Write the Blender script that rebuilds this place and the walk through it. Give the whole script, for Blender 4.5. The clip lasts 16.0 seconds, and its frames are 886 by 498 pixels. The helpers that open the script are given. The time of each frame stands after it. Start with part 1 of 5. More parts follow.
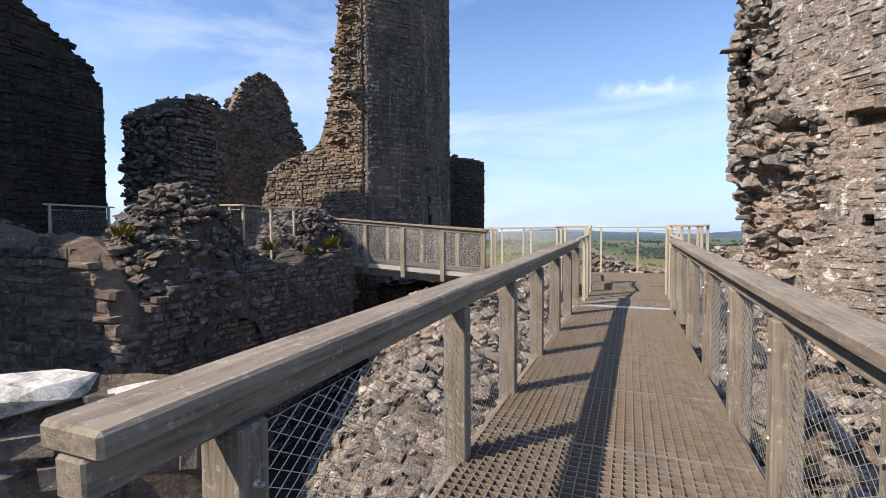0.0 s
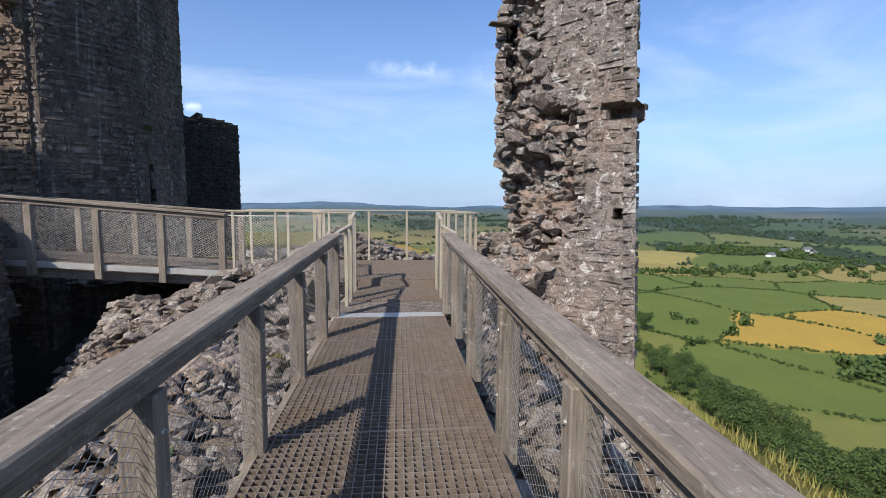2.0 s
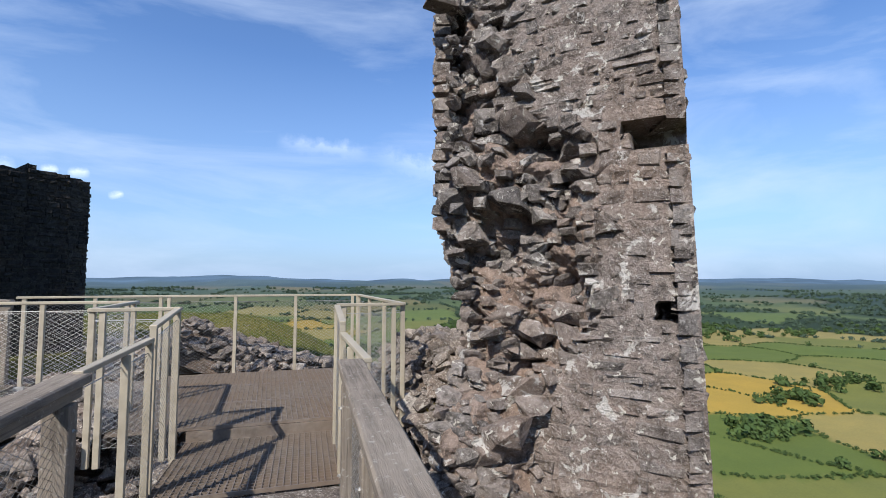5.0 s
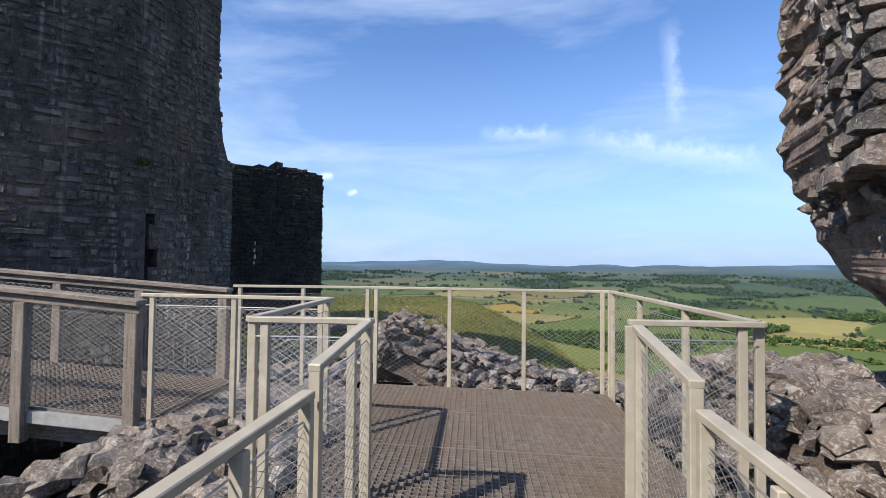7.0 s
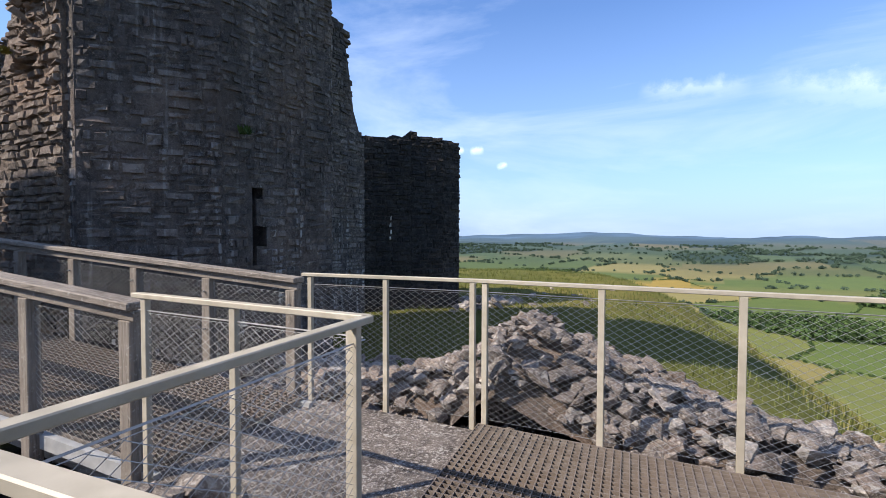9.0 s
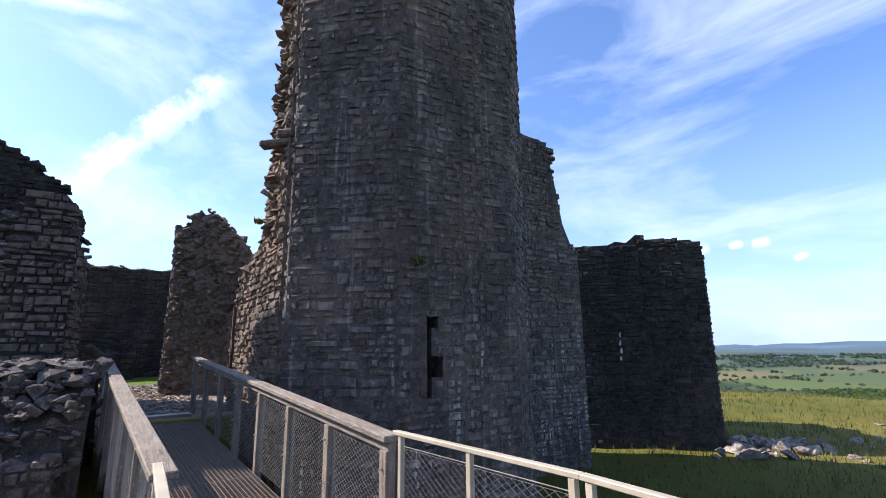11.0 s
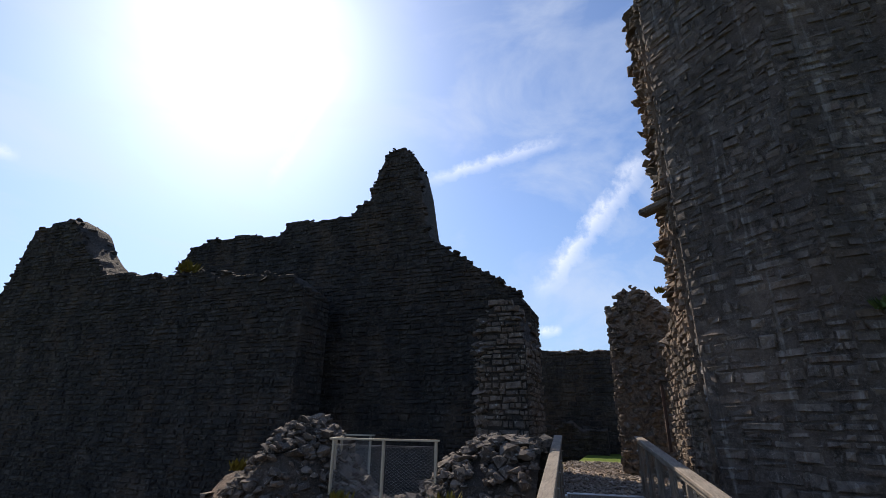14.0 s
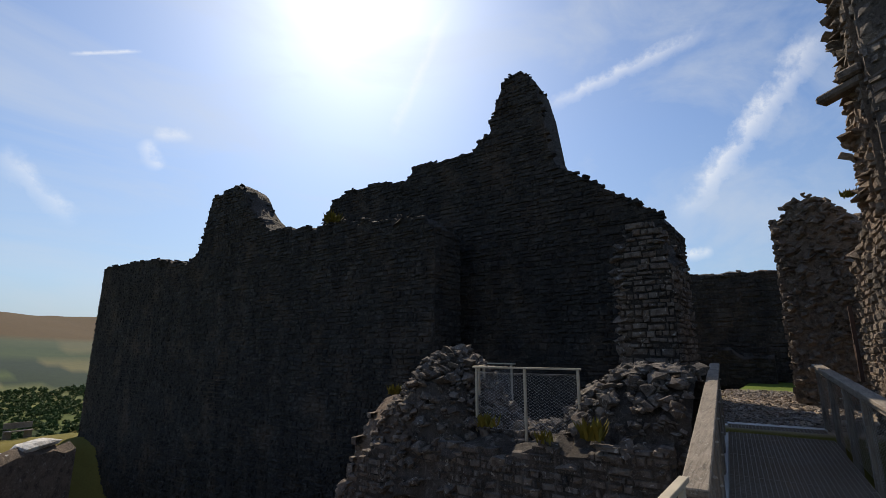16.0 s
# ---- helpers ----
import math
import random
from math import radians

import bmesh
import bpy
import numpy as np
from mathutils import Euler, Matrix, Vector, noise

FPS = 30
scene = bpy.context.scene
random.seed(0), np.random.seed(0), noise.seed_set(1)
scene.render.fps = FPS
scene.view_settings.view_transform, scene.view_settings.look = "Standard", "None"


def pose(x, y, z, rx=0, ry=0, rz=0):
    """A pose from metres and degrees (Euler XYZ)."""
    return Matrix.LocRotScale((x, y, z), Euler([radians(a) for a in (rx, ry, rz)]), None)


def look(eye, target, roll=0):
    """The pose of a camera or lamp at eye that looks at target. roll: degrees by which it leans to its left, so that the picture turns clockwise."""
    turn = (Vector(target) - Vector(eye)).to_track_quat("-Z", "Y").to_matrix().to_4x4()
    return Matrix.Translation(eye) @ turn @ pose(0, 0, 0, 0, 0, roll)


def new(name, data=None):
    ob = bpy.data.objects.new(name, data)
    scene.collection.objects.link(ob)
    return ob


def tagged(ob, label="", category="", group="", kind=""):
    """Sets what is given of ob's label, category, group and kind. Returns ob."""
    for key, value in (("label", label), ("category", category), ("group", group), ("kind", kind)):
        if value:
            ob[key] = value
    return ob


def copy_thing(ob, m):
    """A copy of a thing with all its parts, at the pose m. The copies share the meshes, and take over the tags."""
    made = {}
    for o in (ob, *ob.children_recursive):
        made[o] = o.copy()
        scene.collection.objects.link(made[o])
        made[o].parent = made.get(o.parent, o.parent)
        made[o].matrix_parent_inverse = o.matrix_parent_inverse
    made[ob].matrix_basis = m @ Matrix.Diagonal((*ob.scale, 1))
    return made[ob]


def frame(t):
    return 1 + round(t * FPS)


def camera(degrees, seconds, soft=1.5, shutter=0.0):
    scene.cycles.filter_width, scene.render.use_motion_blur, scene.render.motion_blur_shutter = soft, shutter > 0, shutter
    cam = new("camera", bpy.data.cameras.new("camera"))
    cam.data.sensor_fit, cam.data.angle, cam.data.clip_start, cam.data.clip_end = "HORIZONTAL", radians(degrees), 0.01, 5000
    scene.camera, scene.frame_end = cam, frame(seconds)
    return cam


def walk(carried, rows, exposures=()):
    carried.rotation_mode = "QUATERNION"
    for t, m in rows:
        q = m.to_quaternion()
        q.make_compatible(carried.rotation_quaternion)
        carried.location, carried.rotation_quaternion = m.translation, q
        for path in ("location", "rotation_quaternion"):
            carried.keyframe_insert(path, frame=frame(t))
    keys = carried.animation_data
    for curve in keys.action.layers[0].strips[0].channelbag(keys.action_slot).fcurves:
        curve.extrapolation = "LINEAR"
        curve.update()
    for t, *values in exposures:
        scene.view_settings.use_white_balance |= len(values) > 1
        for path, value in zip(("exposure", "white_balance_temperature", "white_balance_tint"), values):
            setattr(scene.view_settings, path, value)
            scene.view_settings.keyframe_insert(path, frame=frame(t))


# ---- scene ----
cam = camera(87.0, 16.0, soft=0.6)
PATH = [
    (0, (0.464, -1.884, 1.923), (-0.267, -0.024, 1.853), -0.3),
    (0.5, (0.584, -1.529, 2.091), (0.174, 0.424, 1.97), 0.0),
    (1, (0.498, -1.098, 2.167), (0.366, 0.893, 2.025), 0.1),
    (1.5, (0.47, -0.653, 2.153), (0.499, 1.339, 1.98), 0.2),
    (2, (0.475, -0.149, 2.156), (0.676, 1.832, 1.969), 0.4),
    (2.5, (0.526, 0.409, 2.156), (0.865, 2.37, 1.964), 0.6),
    (3, (0.626, 0.922, 2.157), (1.021, 2.871, 1.946), 0.5),
    (3.2, (0.645, 1.122, 2.183), (1.086, 3.062, 1.978), 0.7),
    (5.3, (0.858, 3.243, 2.342), (1.422, 5.157, 2.486), 0.1),
    (5.5, (0.819, 3.497, 2.379), (1.313, 5.43, 2.514), 0.8),
    (6, (0.835, 4.037, 2.337), (1.104, 6.015, 2.469), 0.6),
    (6.5, (0.666, 4.541, 2.322), (0.693, 6.538, 2.434), 0.6),
    (7, (0.52, 5.008, 2.329), (0.251, 6.989, 2.388), 0.6),
    (7.5, (0.379, 5.497, 2.332), (-0.076, 7.444, 2.364), 0.5),
    (8, (0.252, 6.016, 2.333), (-0.289, 7.942, 2.342), 0.2),
    (8.2, (0.251, 6.201, 2.349), (-0.329, 8.115, 2.332), 0.2),
    (10.3, (0.613, 7.983, 2.551), (-0.855, 9.337, 2.669), -0.8),
    (10.5, (0.659, 8.109, 2.621), (-0.872, 9.38, 2.822), -0.7),
    (11, (0.662, 8.433, 2.659), (-0.976, 9.505, 3.069), -0.6),
    (11.5, (0.635, 8.712, 2.696), (-1.063, 9.592, 3.28), -0.4),
    (12, (0.653, 8.972, 2.765), (-1.096, 9.649, 3.46), -0.0),
    (12.5, (0.625, 9.115, 2.76), (-1.175, 9.545, 3.519), 0.3),
    (13, (0.533, 9.128, 2.729), (-1.318, 9.207, 3.484), 0.7),
    (13.5, (0.562, 9.188, 2.719), (-1.275, 8.871, 3.442), 1.2),
    (14, (0.619, 9.233, 2.701), (-1.141, 8.593, 3.402), 0.8),
    (14.5, (0.564, 9.218, 2.715), (-1.135, 8.385, 3.364), 0.8),
    (15, (0.505, 9.226, 2.726), (-1.143, 8.253, 3.305), 0.5),
    (15.5, (0.521, 9.186, 2.694), (-1.087, 8.112, 3.206), 0.0),
    (16, (0.486, 9.183, 2.713), (-1.092, 8.032, 3.141), 0.2),
]
walk(cam, [(t, look(eye, target, roll)) for t, eye, target, roll in PATH],
     exposures=[(0, 0.72, 7300, 13), (1.5, 0.42, 6700, 12), (3, 0.26, 6400, 12), (5.5, 0.34, 6350, 11), (7, 0.46, 6400, 12), (8, 0.48, 6400, 13), (10.3, 0.9, 6600, 16), (11.0, 0.96, 6600, 17), (12.0, 0.7, 6600, 16), (13.0, 0.45, 6900, 14),
                (13.6, 0.28, 7100, 14), (14.2, 0.1, 7200, 13), (15.0, -0.08, 7500, 11), (16.0, -0.14, 7600, 11)])

# ---- light ----
SUN_AZ, SUN_EL = -138.5, 42.5          # degrees from +y towards +x, and above the horizon
to_sun = Vector((math.sin(radians(SUN_AZ)) * math.cos(radians(SUN_EL)), math.cos(radians(SUN_AZ)) * math.cos(radians(SUN_EL)), math.sin(radians(SUN_EL))))
sun = new("sun", bpy.data.lights.new("sun", "SUN"))
sun.data.energy, sun.data.angle, sun.data.color = 5.0, radians(0.5), (1.0, 0.92, 0.81)
sun.matrix_world = look((0, 0, 60), Vector((0, 0, 60)) - to_sun)

world = bpy.data.worlds.new("world")
scene.world = world
world.use_nodes = True
wt = world.node_tree
wt.nodes.clear()


def node(tree, kind, **props):
    n = tree.nodes.new(kind)
    for key, value in props.items():
        if key in n.inputs:
            n.inputs[key].default_value = value
    return n


def ramp(tree, stops, fac=None):
    n = tree.nodes.new("ShaderNodeValToRGB")
    els = n.color_ramp.elements
    while len(els) < len(stops):
        els.new(0.5)
    for e, (p, c) in zip(els, stops):
        e.position, e.color = p, (c[0], c[1], c[2], 1) if isinstance(c, tuple) else (c, c, c, 1)
    if fac is not None:
        tree.links.new(fac, n.inputs["Fac"])
    return n


def mixc(tree, fac, a, b, mode="MIX"):
    n = tree.nodes.new("ShaderNodeMix")
    n.data_type, n.blend_type = "RGBA", mode
    for sock, value in ((n.inputs[0], fac), (n.inputs[6], a), (n.inputs[7], b)):
        if isinstance(value, bpy.types.NodeSocket):
            tree.links.new(value, sock)
        elif isinstance(value, tuple):
            sock.default_value = (*value, 1)
        else:
            sock.default_value = value
    return n.outputs[2]


def maths(tree, op, a, b=0.0):
    n = tree.nodes.new("ShaderNodeMath")
    n.operation = op
    for sock, value in zip(n.inputs, (a, b)):
        if isinstance(value, bpy.types.NodeSocket):
            tree.links.new(value, sock)
        else:
            sock.default_value = value
    return n.outputs[0]


STREAKS = (   # two directions of the sky, width, strength
    ((-0.957, -0.128, 0.259), (-0.864, 0.106, 0.492), 0.028, 0.6),
    ((-0.812, -0.333, 0.479), (-0.839, -0.059, 0.541), 0.018, 0.5),
    ((-0.66, -0.604, 0.447), (-0.624, -0.436, 0.649), 0.014, 0.45),
    ((-0.979, -0.142, 0.18), (-0.972, -0.095, 0.184), 0.014, 0.7),
    ((0.283, 0.86, 0.425), (0.312, 0.912, 0.265), 0.020, 0.28),
    ((0.15, 0.957, 0.25), (0.46, 0.87, 0.175), 0.030, 0.3),
    ((-0.05, 0.962, 0.268), (0.11, 0.96, 0.262), 0.018, 0.3),
    ((-0.33, 0.933, 0.142), (-0.31, 0.94, 0.146), 0.009, 0.7),
    ((-0.38, 0.909, 0.172), (-0.355, 0.919, 0.177), 0.011, 0.6),
    ((-0.465, 0.868, 0.172), (-0.44, 0.882, 0.178), 0.014, 0.65),
    ((-0.412, 0.893, 0.174), (-0.392, 0.903, 0.175), 0.010, 0.65),
    ((-0.307, -0.88, 0.362), (-0.338, -0.885, 0.32), 0.020, 0.5),
    ((-0.32, -0.87, 0.372), (-0.37, -0.845, 0.388), 0.014, 0.4),
    ((-0.139, -0.945, 0.296), (-0.245, -0.946, 0.213), 0.022, 0.35),
    ((-0.186, -0.867, 0.462), (-0.261, -0.829, 0.494), 0.004, 0.8),
)
sky = wt.nodes.new("ShaderNodeTexSky")
sky.sky_type, sky.sun_disc = "NISHITA", False
sky.sun_elevation, sky.sun_rotation = radians(SUN_EL), radians(SUN_AZ)
sky.air_density, sky.dust_density, sky.ozone_density, sky.altitude = 1.0, 0.95, 3.0, 250
coord = wt.nodes.new("ShaderNodeTexCoord")
mapping = node(wt, "ShaderNodeMapping", Scale=(1.2, 3.2, 7.0), Rotation=(0.25, 0.1, 0.6))
wt.links.new(coord.outputs["Generated"], mapping.inputs["Vector"])
wisps = node(wt, "ShaderNodeTexNoise", Scale=1.1, Detail=9.0, Roughness=0.58, Distortion=0.5)
wt.links.new(mapping.outputs["Vector"], wisps.inputs["Vector"])
cirrus = ramp(wt, ((0.45, 0.0), (0.78, 0.6)), wisps.outputs["Fac"])
toned = mixc(wt, 1.0, sky.outputs["Color"], (0.76, 0.93, 1.14), "MULTIPLY")
split_dir = wt.nodes.new("ShaderNodeSeparateXYZ")
wt.links.new(coord.outputs["Generated"], split_dir.inputs[0])
low_air = ramp(wt, ((0.0, 0.85), (0.12, 0.45), (0.42, 0.0)), split_dir.outputs["Z"])
toned = mixc(wt, low_air.outputs["Color"], toned, (2.35, 3.35, 4.9))
clouded = mixc(wt, cirrus.outputs["Color"], toned, (4.6, 5.5, 6.9))


def sky_streak(base, a, b, width, strength):
    """A broken trail of thin cloud between two directions of the sky."""
    a, b = Vector(a).normalized(), Vector(b).normalized()
    across = a.cross(b).normalized()
    mid = (a + b).normalized()
    half = math.acos(max(-1.0, min(1.0, a.dot(b)))) / 2
    fx = []
    for v in (across, mid):
        dot = wt.nodes.new("ShaderNodeVectorMath")
        dot.operation = "DOT_PRODUCT"
        wt.links.new(coord.outputs["Generated"], dot.inputs[0])
        dot.inputs[1].default_value = v
        fx.append(dot.outputs["Value"])
    fray = node(wt, "ShaderNodeTexNoise", Scale=26.0, Detail=6.0, Roughness=0.65)
    wt.links.new(coord.outputs["Generated"], fray.inputs["Vector"])
    wob = maths(wt, "MULTIPLY", maths(wt, "SUBTRACT", fray.outputs["Fac"], 0.5), width * 2.2)
    dist = maths(wt, "ABSOLUTE", maths(wt, "ADD", fx[0], wob))
    side = ramp(wt, ((0.0, 1.0), (1.0, 0.0)), maths(wt, "DIVIDE", dist, width)).outputs["Color"]
    ends = ramp(wt, ((0.0, 0.0), (1.0, 1.0)), maths(wt, "DIVIDE", maths(wt, "SUBTRACT", fx[1], math.cos(half * 1.15)), 1 - math.cos(half))).outputs["Color"]
    body = ramp(wt, ((0.35, 0.35), (0.65, 1.0)), fray.outputs["Fac"]).outputs["Color"]
    fac = maths(wt, "MULTIPLY", maths(wt, "MULTIPLY", side, ends), maths(wt, "MULTIPLY", body, strength))
    return mixc(wt, fac, base, (7.5, 8.2, 9.2))


for a, b, width, strength in STREAKS:
    clouded = sky_streak(clouded, a, b, width, strength)
background = node(wt, "ShaderNodeBackground", Strength=0.138)
wt.links.new(clouded, background.inputs["Color"])
out = wt.nodes.new("ShaderNodeOutputWorld")
wt.links.new(background.outputs[0], out.inputs[0])


# ---- materials ----
def material(name, build):
    m = bpy.data.materials.new(name)
    m.use_nodes = True
    t = m.node_tree
    bsdf = next(n for n in t.nodes if n.type == "BSDF_PRINCIPLED")
    build(t, bsdf)
    return m


def noise_of(t, scale, detail=4.0, rough=0.55, stretch=None, dist=0.0):
    tc = t.nodes.new("ShaderNodeNewGeometry")
    vec = tc.outputs["Position"]
    if stretch:
        mp = node(t, "ShaderNodeMapping", Scale=stretch)
        t.links.new(vec, mp.inputs["Vector"])
        vec = mp.outputs["Vector"]
    n = node(t, "ShaderNodeTexNoise", Scale=scale, Detail=detail, Roughness=rough, Distortion=dist)
    t.links.new(vec, n.inputs["Vector"])
    return n.outputs["Fac"]


def bump(t, bsdf, height, strength, distance):
    b = node(t, "ShaderNodeBump", Strength=strength, Distance=distance)
    t.links.new(height, b.inputs["Height"])
    t.links.new(b.outputs["Normal"], bsdf.inputs["Normal"])


def stone_material(name, tones, lichen=0.25, rust=0.2, streak=0.0, relief=0.02, stain=0.0):
    def build(t, bsdf):
        isl = t.nodes.new("ShaderNodeNewGeometry").outputs["Random Per Island"]
        obr = t.nodes.new("ShaderNodeObjectInfo").outputs["Random"]
        rnd = maths(t, "FRACT", maths(t, "ADD", isl, obr))
        tone = ramp(t, tuple((i / (len(tones) - 1), c) for i, c in enumerate(tones)), rnd)
        big = noise_of(t, 0.55, 3)
        mid = noise_of(t, 7.0, 7, 0.7)
        fine = noise_of(t, 46.0, 5, 0.75)
        col = mixc(t, ramp(t, ((0.32, 0.95), (0.56, 0.0)), mid).outputs["Color"], tone.outputs["Color"], tuple(c * 0.32 for c in tones[0]))
        col = mixc(t, maths(t, "MULTIPLY", ramp(t, ((0.5, 0.0), (0.72, 1.0)), big).outputs["Color"], rust), col, (0.34, 0.225, 0.15))
        col = mixc(t, ramp(t, ((0.5, 0.0), (0.72, 0.75)), fine).outputs["Color"], col, tuple(min(1, c * 1.7) for c in tones[-1]))
        spot = noise_of(t, 13.0, 3, 0.55, None, 0.8)
        col = mixc(t, maths(t, "MULTIPLY", ramp(t, ((0.63, 0.0), (0.67, 1.0)), spot).outputs["Color"], lichen), col, (0.62, 0.60, 0.54))
        if lichen > 0.7:   # pale crusts as broad as a hand
            crust = noise_of(t, 4.2, 6, 0.68, None, 0.4)
            col = mixc(t, ramp(t, ((0.585, 0.0), (0.62, 0.85)), crust).outputs["Color"], col, (0.60, 0.585, 0.55))
        if stain:
            soot = noise_of(t, 0.8, 6, 0.65, (1.6, 1.6, 0.55))
            col = mixc(t, maths(t, "MULTIPLY", ramp(t, ((0.40, 1.0), (0.60, 0.0)), soot).outputs["Color"], stain), col, tuple(k * 0.4 for k in tones[0]))
        if streak:
            run = noise_of(t, 1.0, 5, 0.6, (7.0, 7.0, 0.35))
            col = mixc(t, maths(t, "MULTIPLY", ramp(t, ((0.59, 0.0), (0.68, 1.0)), run).outputs["Color"], streak), col, (0.34, 0.33, 0.31))
        if streak > 0.5:   # white lime runs washed out of the joints low on the wall
            runs = noise_of(t, 1.0, 6, 0.62, (8.0, 8.0, 0.55), 0.3)
            up = t.nodes.new("ShaderNodeSeparateXYZ")
            t.links.new(t.nodes.new("ShaderNodeNewGeometry").outputs["Position"], up.inputs[0])
            low = ramp(t, ((0.0, 1.0), (0.45, 0.8), (1.0, 0.0)), maths(t, "DIVIDE", maths(t, "SUBTRACT", up.outputs["Z"], 0.6), 3.6)).outputs["Color"]
            where = ramp(t, ((0.47, 0.0), (0.60, 1.0)), noise_of(t, 0.75, 2)).outputs["Color"]
            col = mixc(t, maths(t, "MULTIPLY", ramp(t, ((0.55, 0.0), (0.61, 0.9)), runs).outputs["Color"], maths(t, "MULTIPLY", low, where)), col, (0.50, 0.49, 0.46))
        t.links.new(col, bsdf.inputs["Base Color"])
        bsdf.inputs["Roughness"].default_value = 0.92
        bsdf.inputs["Specular IOR Level"].default_value = 0.25
        bump(t, bsdf, maths(t, "ADD", mid, maths(t, "MULTIPLY", fine, 0.4)), 1.0, relief * 2.2)
    return material(name, build)


GREY = ((0.065, 0.06, 0.056), (0.12, 0.108, 0.098), (0.185, 0.165, 0.146), (0.14, 0.113, 0.095))
BROWN = ((0.10, 0.084, 0.07), (0.17, 0.142, 0.115), (0.235, 0.195, 0.155), (0.19, 0.15, 0.122))
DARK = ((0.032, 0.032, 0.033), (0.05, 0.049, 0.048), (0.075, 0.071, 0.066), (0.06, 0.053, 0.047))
TOWER = ((0.085, 0.078, 0.073), (0.155, 0.139, 0.126), (0.25, 0.222, 0.196), (0.18, 0.143, 0.12))
PALE = ((0.13, 0.108, 0.092), (0.21, 0.178, 0.152), (0.30, 0.258, 0.22), (0.22, 0.168, 0.135), (0.50, 0.46, 0.41))
pillar_stone = stone_material("lichened_grey_stone", ((0.125, 0.116, 0.11), (0.225, 0.208, 0.195), (0.36, 0.33, 0.305), (0.27, 0.22, 0.192), (0.30, 0.276, 0.257)), 0.9, 0.35, 0.0, 0.035)
lime = stone_material("white_lime", ((0.62, 0.61, 0.58), (0.72, 0.71, 0.68)), 0.2, 0.0)
grey_stone = stone_material("grey_limestone", GREY, 0.35, 0.25)
tower_stone = stone_material("dark_tower_stone", TOWER, 0.2, 0.3, 0.55, 0.02, 0.55)
brown_stone = stone_material("brown_sandstone", BROWN, 0.25, 0.45, 0.0, 0.02, 0.25)
# near-black copy of the castle stone, with the walls' shade put into its colour
dark_stone = stone_material("shade_dark_stone", DARK, 0.10, 0.18, 0.08, 0.03, 0.7)
pale_stone = stone_material("pale_rubble_stone", PALE, 0.5, 0.35, 0.0, 0.02, 0.4)
mortar = stone_material("rough_lime_mortar", ((0.15, 0.122, 0.10), (0.20, 0.16, 0.13), (0.25, 0.195, 0.15)), 0.3, 0.7, 0.0, 0.05)
pillar_mortar = stone_material("pinkish_lime_mortar", ((0.25, 0.198, 0.168), (0.33, 0.26, 0.22), (0.40, 0.315, 0.265)), 0.5, 0.6, 0.0, 0.05)
tower_mortar = stone_material("grey_pointing", ((0.095, 0.085, 0.077), (0.125, 0.11, 0.098), (0.15, 0.128, 0.112)), 0.15, 0.3, 0.3, 0.04, 0.5)
# mortar darkened likewise, to carry the shade on those walls
dark_mortar = stone_material("shade_dark_mortar", ((0.03, 0.029, 0.028), (0.045, 0.042, 0.039), (0.06, 0.054, 0.048)), 0.1, 0.2, 0.0, 0.05)


def timber_material(name, stretch, light):
    def build(t, bsdf):
        grain = noise_of(t, 9.0, 8, 0.7, stretch, 0.3)
        fine = noise_of(t, 60.0, 4, 0.6, stretch)
        wear = noise_of(t, 2.2, 4, 0.6)
        col = ramp(t, ((0.28, tuple(c * 0.22 for c in light)), (0.5, tuple(c * 0.8 for c in light)), (0.8, tuple(c * 1.25 for c in light))), grain).outputs["Color"]
        col = mixc(t, ramp(t, ((0.45, 0.0), (0.75, 0.55)), wear).outputs["Color"], col, (0.31, 0.275, 0.23))
        spots = noise_of(t, 34.0, 6, 0.7)
        col = mixc(t, ramp(t, ((0.57, 0.0), (0.66, 0.35)), spots).outputs["Color"], col, (0.50, 0.50, 0.46))
        t.links.new(col, bsdf.inputs["Base Color"])
        bsdf.inputs["Roughness"].default_value = 0.8
        bsdf.inputs["Specular IOR Level"].default_value = 0.3
        bump(t, bsdf, maths(t, "ADD", grain, maths(t, "MULTIPLY", fine, 0.6)), 0.7, 0.006)
    return material(name, build)


timber_y = timber_material("weathered_oak_rail", (6.0, 0.35, 6.0), (0.225, 0.192, 0.158))
timber_x = timber_material("weathered_oak_rail_cross", (0.35, 6.0, 6.0), (0.225, 0.192, 0.158))
timber_z = timber_material("weathered_oak_post", (6.0, 6.0, 0.35), (0.215, 0.183, 0.15))


def metal_material(name, tones, metallic, rough, scale=14.0):
    def build(t, bsdf):
        n = noise_of(t, scale, 5, 0.6)
        big = noise_of(t, 1.3, 3)
        col = ramp(t, ((0.3, tones[0]), (0.7, tones[1])), n).outputs["Color"]
        col = mixc(t, ramp(t, ((0.4, 0.0), (0.7, 0.7)), big).outputs["Color"], col, tones[2])
        t.links.new(col, bsdf.inputs["Base Color"])
        t.links.new(ramp(t, ((0.3, rough - 0.12), (0.7, rough + 0.12)), n).outputs["Color"], bsdf.inputs["Roughness"])
        bsdf.inputs["Metallic"].default_value = metallic
        bump(t, bsdf, n, 0.3, 0.002)
    return material(name, build)


